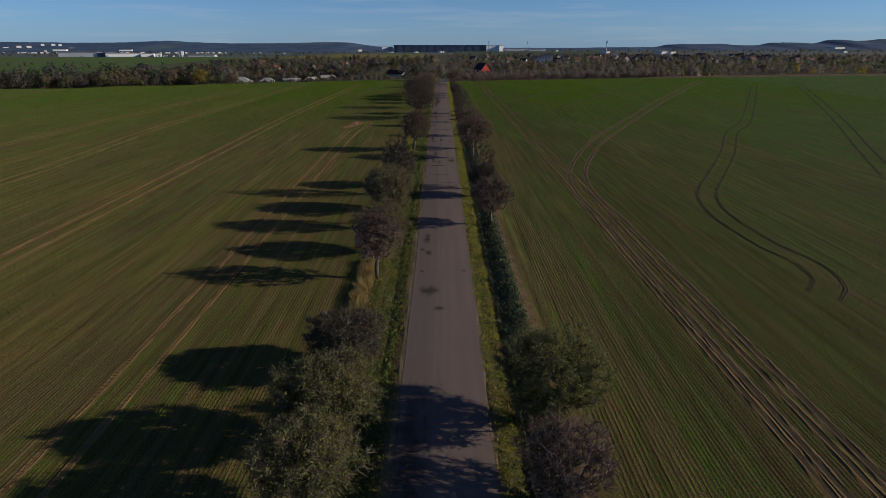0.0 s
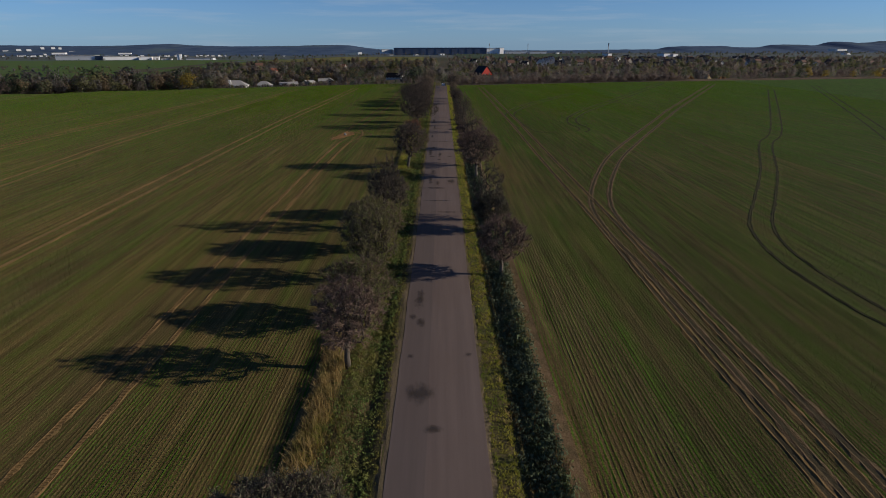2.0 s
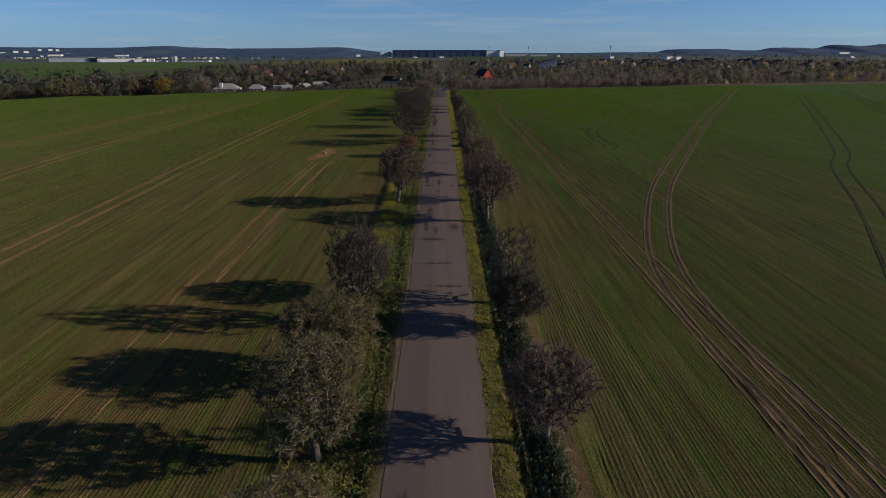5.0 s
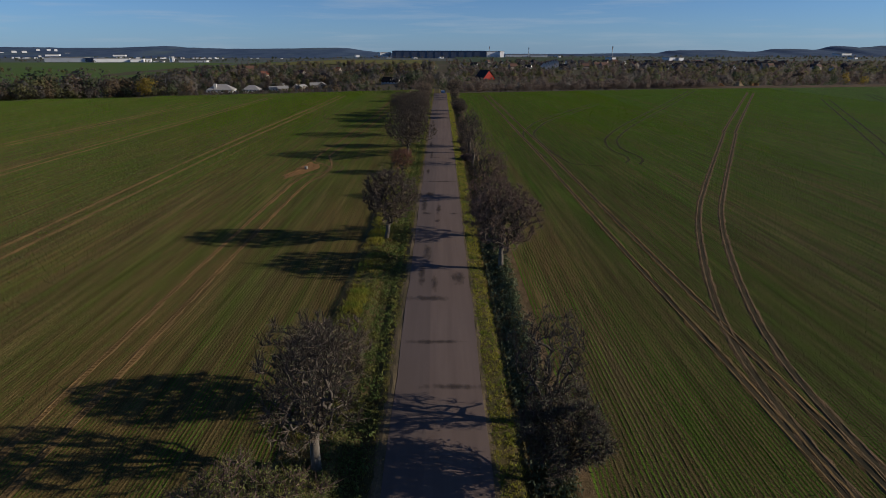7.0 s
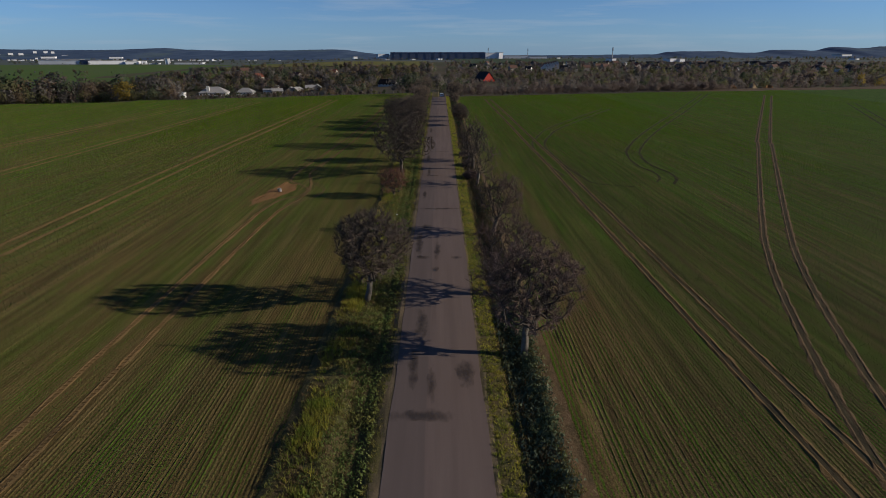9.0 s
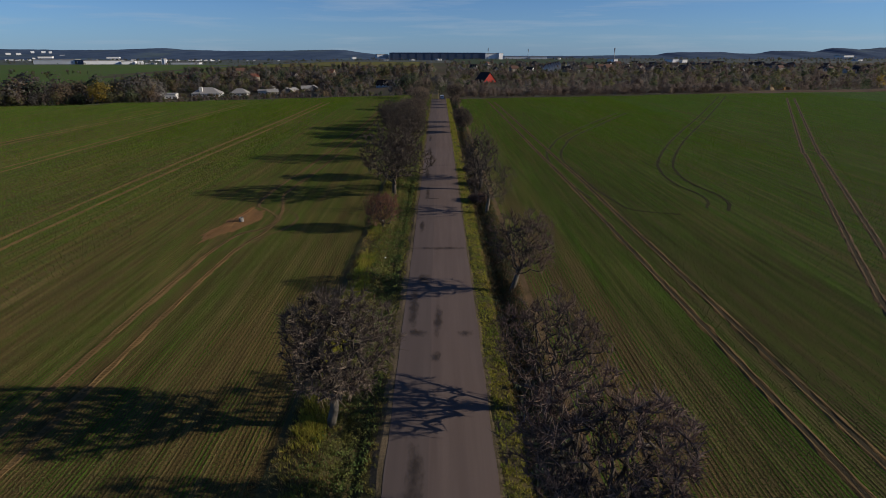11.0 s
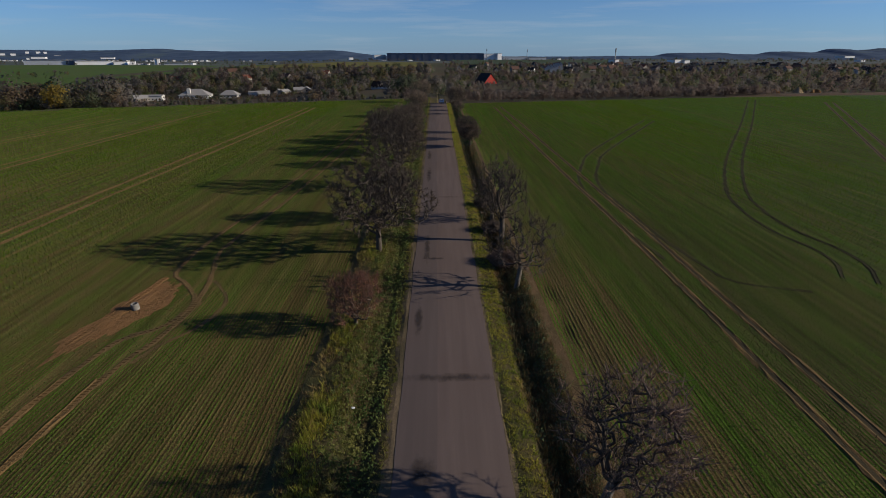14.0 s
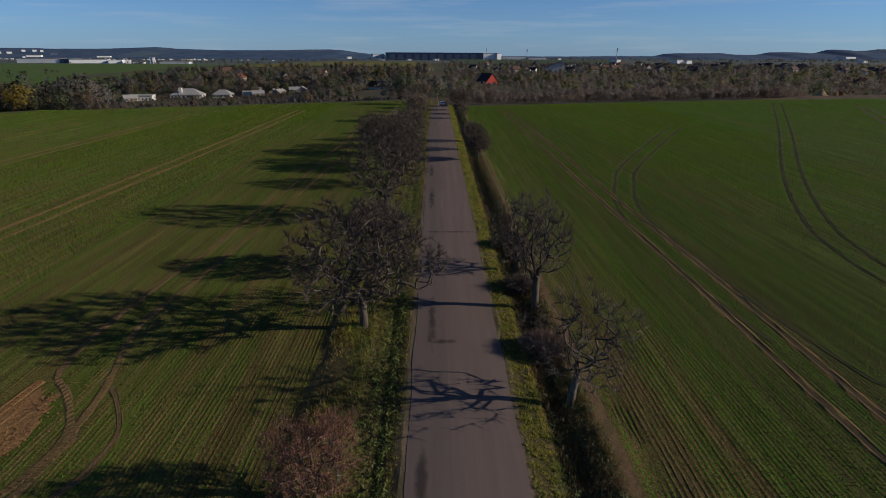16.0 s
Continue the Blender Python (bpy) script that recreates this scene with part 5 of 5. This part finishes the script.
def earth_bank():
    """A low bare bank along the far side of the sown field."""
    x = np.linspace(112, 420, 160)
    rng = np.random.default_rng(8)
    u = np.linspace(0, 1, 8)
    rise = np.sin(np.pi * u) ** 0.7
    jag = np.convolve(rng.normal(size=162), np.ones(3) / 2, "valid")
    gx = np.repeat(x[:, None], 8, 1)
    gy = edge(gx) + 3 + u[None] * 16
    gz = height(gx, gy) + rise[None] * (1.3 + 0.12 * jag[:, None]) * np.clip((gx - 112) / 30, 0, 1) - 0.1
    v, f = strip(gx, gy, gz)
    tagged(new("earth_bank", mesh_of("earth_bank", v, f, [BANK])), "long bare brown earth bank along the field", "bank", kind="structure")


earth_bank()


# ---- far fields, woods and hills ----
def far_field(name, corners, mat, label, lift):
    (xa, ya), (xb, yb), (xc, yc), (xd, yd) = corners
    u, w = np.meshgrid(np.linspace(0, 1, 24), np.linspace(0, 1, 16))
    gx = (xa * (1 - u) + xb * u) * (1 - w) + (xd * (1 - u) + xc * u) * w
    gy = (ya * (1 - u) + yb * u) * (1 - w) + (yd * (1 - u) + yc * u) * w
    v, f = strip(gx, gy, height(gx, gy) + lift)
    tagged(new(name, mesh_of(name, v, f, [mat])), label, "field", kind="structure")


far_field("far_field", ((-620, 400), (-262, 470), (-400, 1440), (-1320, 1440)), MEADOW, "distant green meadow", 0.6)
far_field("far_field", ((-420, 1010), (-20, 1010), (-30, 1340), (-420, 1340)), STUBBLE, "distant yellow stubble field", 0.8)
far_field("far_field", ((40, 1180), (330, 1180), (520, 1650), (40, 1650)), MEADOW_DULL, "distant dull green field below the warehouse", 0.8)


def woods(name, label, places, seed, per=130, grain=0.09):
    """Many far trees, each a crown of lobes hung with small leaf clumps: rows of x, y, height, radius, colour."""
    rng = np.random.default_rng(seed)
    p = np.asarray(places, float)
    n, k, lobes = len(p), per, 9
    z = height(p[:, 0], p[:, 1])
    tall, wide = p[:, 2], p[:, 3]
    d = rng.normal(size=(n, lobes, 3))
    d /= np.linalg.norm(d, axis=2)[..., None]
    at = d * rng.uniform(0.25, 0.68, (n, lobes, 1))
    size = rng.uniform(0.28, 0.5, (n, lobes))
    pick = rng.integers(0, lobes, (n, k))
    row = np.arange(n)[:, None]
    q = rng.normal(size=(n, k, 3))
    q /= np.linalg.norm(q, axis=2)[..., None]
    c = at[row, pick] + q * (size[row, pick] * rng.uniform(0.6, 1.06, (n, k)))[..., None]
    stem = rng.uniform(size=(n, k)) < 0.08
    c[..., :2] *= np.where(stem, 0.25, 1.0)[..., None]
    c[..., 2] = np.where(stem, -np.abs(c[..., 2]) - 0.2, c[..., 2])
    w3 = wide[:, None]
    c = np.stack([p[:, :1] + c[..., 0] * w3, p[:, 1:2] + c[..., 1] * w3, z[:, None] + tall[:, None] * (0.5 + 0.5 * c[..., 2])], -1)
    s = np.maximum(grain * w3, 0.2) * rng.uniform(0.5, 1.4, (n, k))
    up = q + rng.normal(size=q.shape) * 0.25
    up /= np.linalg.norm(up, axis=-1)[..., None]
    e1 = rng.normal(size=q.shape)
    e1 -= up * (e1 * up).sum(-1)[..., None]
    e1 /= np.linalg.norm(e1, axis=-1)[..., None]
    e2 = np.cross(up, e1)
    v = np.stack([c + e1 * s[..., None], c + e2 * s[..., None], c - (e1 + e2) * s[..., None] * 0.6], 2).reshape(-1, 3)
    f = np.arange(n * k * 3).reshape(-1, 3)
    me = mesh_of(name, v, f, WOODS, np.repeat(p[:, 4].astype(int), k))
    soft = q * 0.5 + at[row, pick] + rng.normal(size=q.shape) * 0.1 + (0, 0, 0.25)
    soft /= np.linalg.norm(soft, axis=-1)[..., None]
    me.shade_smooth()
    me.normals_split_custom_set_from_vertices(np.repeat(soft.reshape(-1, 3), 3, 0))
    tagged(new(name, me), label, "trees", kind="stuff")


def scatter(n, x0, x1, near, far, tall, palette, rng, slim=(0.36, 0.56)):
    """Trees spread over a stretch, leaving the view to the bungalows and the road open."""
    x = rng.uniform(x0, x1, n)
    y = near(x) + ((far(x) if callable(far) else far) - near(x)) * rng.uniform(size=n) ** 1.2
    h = rng.uniform(*tall, n)
    way = x / (y - 62)
    keep = ((np.abs(x) > 6.5) | (y > 400)) & ~((way > -0.47) & (way < -0.2) & (y < 655) & (h > 2.8 + 3.4 * (y > 600)))
    keep &= ~((np.abs(x - 46) < 16) & (y < 620) & (y > 380) & (h > 5)) & ~((np.abs(x + 44) < 14) & (y < 566) & (h > 3.4))
    pal = rng.choice(len(palette), n)
    return np.stack([x, y, h, h * rng.uniform(*slim, n), np.array(palette)[pal]], 1)[keep]


frng = np.random.default_rng(31)
beyond = lambda gap: lambda x: edge(x) + gap
behind = lambda y: lambda x: 0 * x + y
mix_left = (0, 1, 1, 2, 2, 3, 3, 0, 1, 4, 4)
mix_right = (0, 0, 1, 1, 3, 2, 0, 3)
places = np.vstack([
    scatter(130, -330, -95, beyond(3), beyond(20), (6.5, 9.5), mix_left, frng),
    scatter(110, -330, -190, beyond(2), beyond(12), (7.5, 10.5), mix_left, frng),
    scatter(170, -340, -100, beyond(18), beyond(60), (13, 17), mix_left, frng),
    scatter(3, -136, -124, beyond(2), beyond(6), (8.5, 9.5), (5, 5), frng),
    scatter(46, -305, -112, behind(602), 634, (4.2, 6.0), mix_left, frng),
    scatter(260, -420, -150, beyond(40), 430, (8, 13), mix_left, frng),
    scatter(230, -520, -260, behind(430), 640, (8, 13), mix_left, frng),
    scatter(150, -160, -8, beyond(35), 560, (5, 9.5), mix_left, frng),
    scatter(70, -140, -60, behind(520), 640, (9, 14), mix_left, frng),
    scatter(130, -340, -60, behind(662), 700, (9, 14), mix_left, frng),
    scatter(420, -310, -110, behind(550), 634, (1.6, 3.9), (0, 1, 1, 2, 4), frng),
    scatter(34, -310, -110, behind(650), 664, (7, 11), mix_left, frng),
    scatter(44, -305, -112, behind(616), 632, (3.6, 4.9), mix_left, frng),
    scatter(12, -330, -250, behind(380), 430, (9, 11), (5, 4), frng),
    scatter(16, -26, -9, behind(380), 450, (10, 14), (2, 2, 1), frng),
    scatter(9, 8, 17, behind(322), 400, (6, 8.5), (3, 0), frng),
    scatter(44, -15, 15, behind(404), 580, (9, 13.5), (0, 1, 2, 3), frng),
    scatter(3, -5, -3, behind(402), 420, (11, 13), (1, 3), frng, (0.14, 0.18)),
    scatter(120, 100, 470, beyond(45), 560, (8, 12), mix_right, frng),
    scatter(8, 250, 420, behind(400), 420, (9, 11), (3, 5), frng),
])
woods("near_woods", "autumn trees beyond the field edge", places, 5, 320, 0.082)
places = np.vstack([
    scatter(90, -460, -110, beyond(3), 330, (1.6, 3.4), mix_left, frng),
    scatter(330, -260, -60, beyond(3), 420, (1.0, 2.7), (0, 0, 1, 2), frng),
    scatter(150, -120, -31, beyond(3), beyond(26), (2.4, 5.2), (0, 0, 1, 1, 3), frng),
    scatter(40, -60, -12, beyond(3), 380, (1.0, 2.4), (0, 1, 2), frng),
    scatter(16, -15, -8, beyond(3), beyond(30), (3, 6), (0, 1), frng),
    scatter(560, 9, 150, beyond(4), 400, (3.4, 6.4), (0, 0, 0, 0, 1), frng),
    scatter(150, 120, 430, beyond(20), 400, (2.0, 4.2), (0, 0, 1, 2), frng),
])
woods("edge_scrub", "brown leafless scrub along the field edge", places, 7, 190, 0.1)
places = np.vstack([
    scatter(330, -370, -8, behind(690), 800, (11, 17), mix_left, frng),
    scatter(240, -390, -10, behind(790), 930, (8, 13), mix_left, frng),
    scatter(9, -238, -205, behind(735), 775, (22, 27), (1, 1, 0), frng, (0.09, 0.13)),
    scatter(420, 9, 330, behind(430), 770, (6, 10.5), mix_right, frng),
    scatter(150, -120, -60, behind(430), 560, (6, 9), mix_left, frng),
    scatter(90, -62, -8, behind(575), 690, (7, 11), mix_left, frng),
    scatter(80, 18, 95, behind(545), 612, (3.4, 4.9), (0, 0, 1), frng),
    scatter(130, 12, 130, behind(640), 770, (6, 9.5), mix_right, frng),
    scatter(320, 200, 660, behind(480), 770, (9, 13), mix_right, frng),
    scatter(4, 470, 500, behind(640), 660, (17, 19), (3, 2), frng, (0.1, 0.13)),
])
woods("middle_woods", "brown autumn trees between village houses", places, 8, 135, 0.15)
places = np.vstack([
    scatter(1150, 12, 900, behind(770), 1160, (5, 9.5), mix_right, frng),
    scatter(120, -900, -560, behind(640), 1000, (5, 9), mix_left, frng),
    scatter(330, -1400, 1500, behind(1460), 1640, (4, 7), (1, 2, 2, 0), frng),
    scatter(520, -2000, 2400, behind(1980), 2040, (6, 10), (1, 2, 2), frng),
    scatter(420, -2400, 3000, behind(2150), 2900, (8, 14), (1, 2, 2), frng),
])
woods("far_woods", "distant woods and hedgerows", places, 6, 52, 0.25)


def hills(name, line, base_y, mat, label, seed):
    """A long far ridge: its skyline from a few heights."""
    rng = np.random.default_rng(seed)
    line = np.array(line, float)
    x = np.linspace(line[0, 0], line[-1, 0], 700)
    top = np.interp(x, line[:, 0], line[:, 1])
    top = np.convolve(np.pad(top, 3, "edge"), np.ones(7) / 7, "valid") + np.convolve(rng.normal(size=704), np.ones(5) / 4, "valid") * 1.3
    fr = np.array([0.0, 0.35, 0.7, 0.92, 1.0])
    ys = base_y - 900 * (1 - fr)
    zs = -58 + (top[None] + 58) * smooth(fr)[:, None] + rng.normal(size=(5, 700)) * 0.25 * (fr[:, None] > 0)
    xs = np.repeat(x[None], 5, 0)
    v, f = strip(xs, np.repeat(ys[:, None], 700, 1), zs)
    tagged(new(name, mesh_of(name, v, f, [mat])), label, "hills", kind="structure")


# the ridge's blue is distance haze, put into the base colour
HILL_HAZE = earth("hazed_wooded_hills", (0.05, 0.078, 0.13), (0.075, 0.108, 0.16), 0.008, (1, 1, 1), (0.9, 1.1), 0.0, (0.095, 0.13, 0.14))
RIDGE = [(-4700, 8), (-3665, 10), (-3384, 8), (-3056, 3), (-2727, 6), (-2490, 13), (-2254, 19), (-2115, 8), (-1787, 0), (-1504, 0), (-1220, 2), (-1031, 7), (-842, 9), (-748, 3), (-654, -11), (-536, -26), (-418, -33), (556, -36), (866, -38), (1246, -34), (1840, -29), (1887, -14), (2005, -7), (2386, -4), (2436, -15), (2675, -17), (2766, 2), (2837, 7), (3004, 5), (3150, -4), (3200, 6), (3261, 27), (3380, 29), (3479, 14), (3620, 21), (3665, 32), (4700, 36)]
hills("backdrop_hills", RIDGE, 4700, HILL_HAZE, "wooded hills on the horizon, tinted blue for haze", 3)
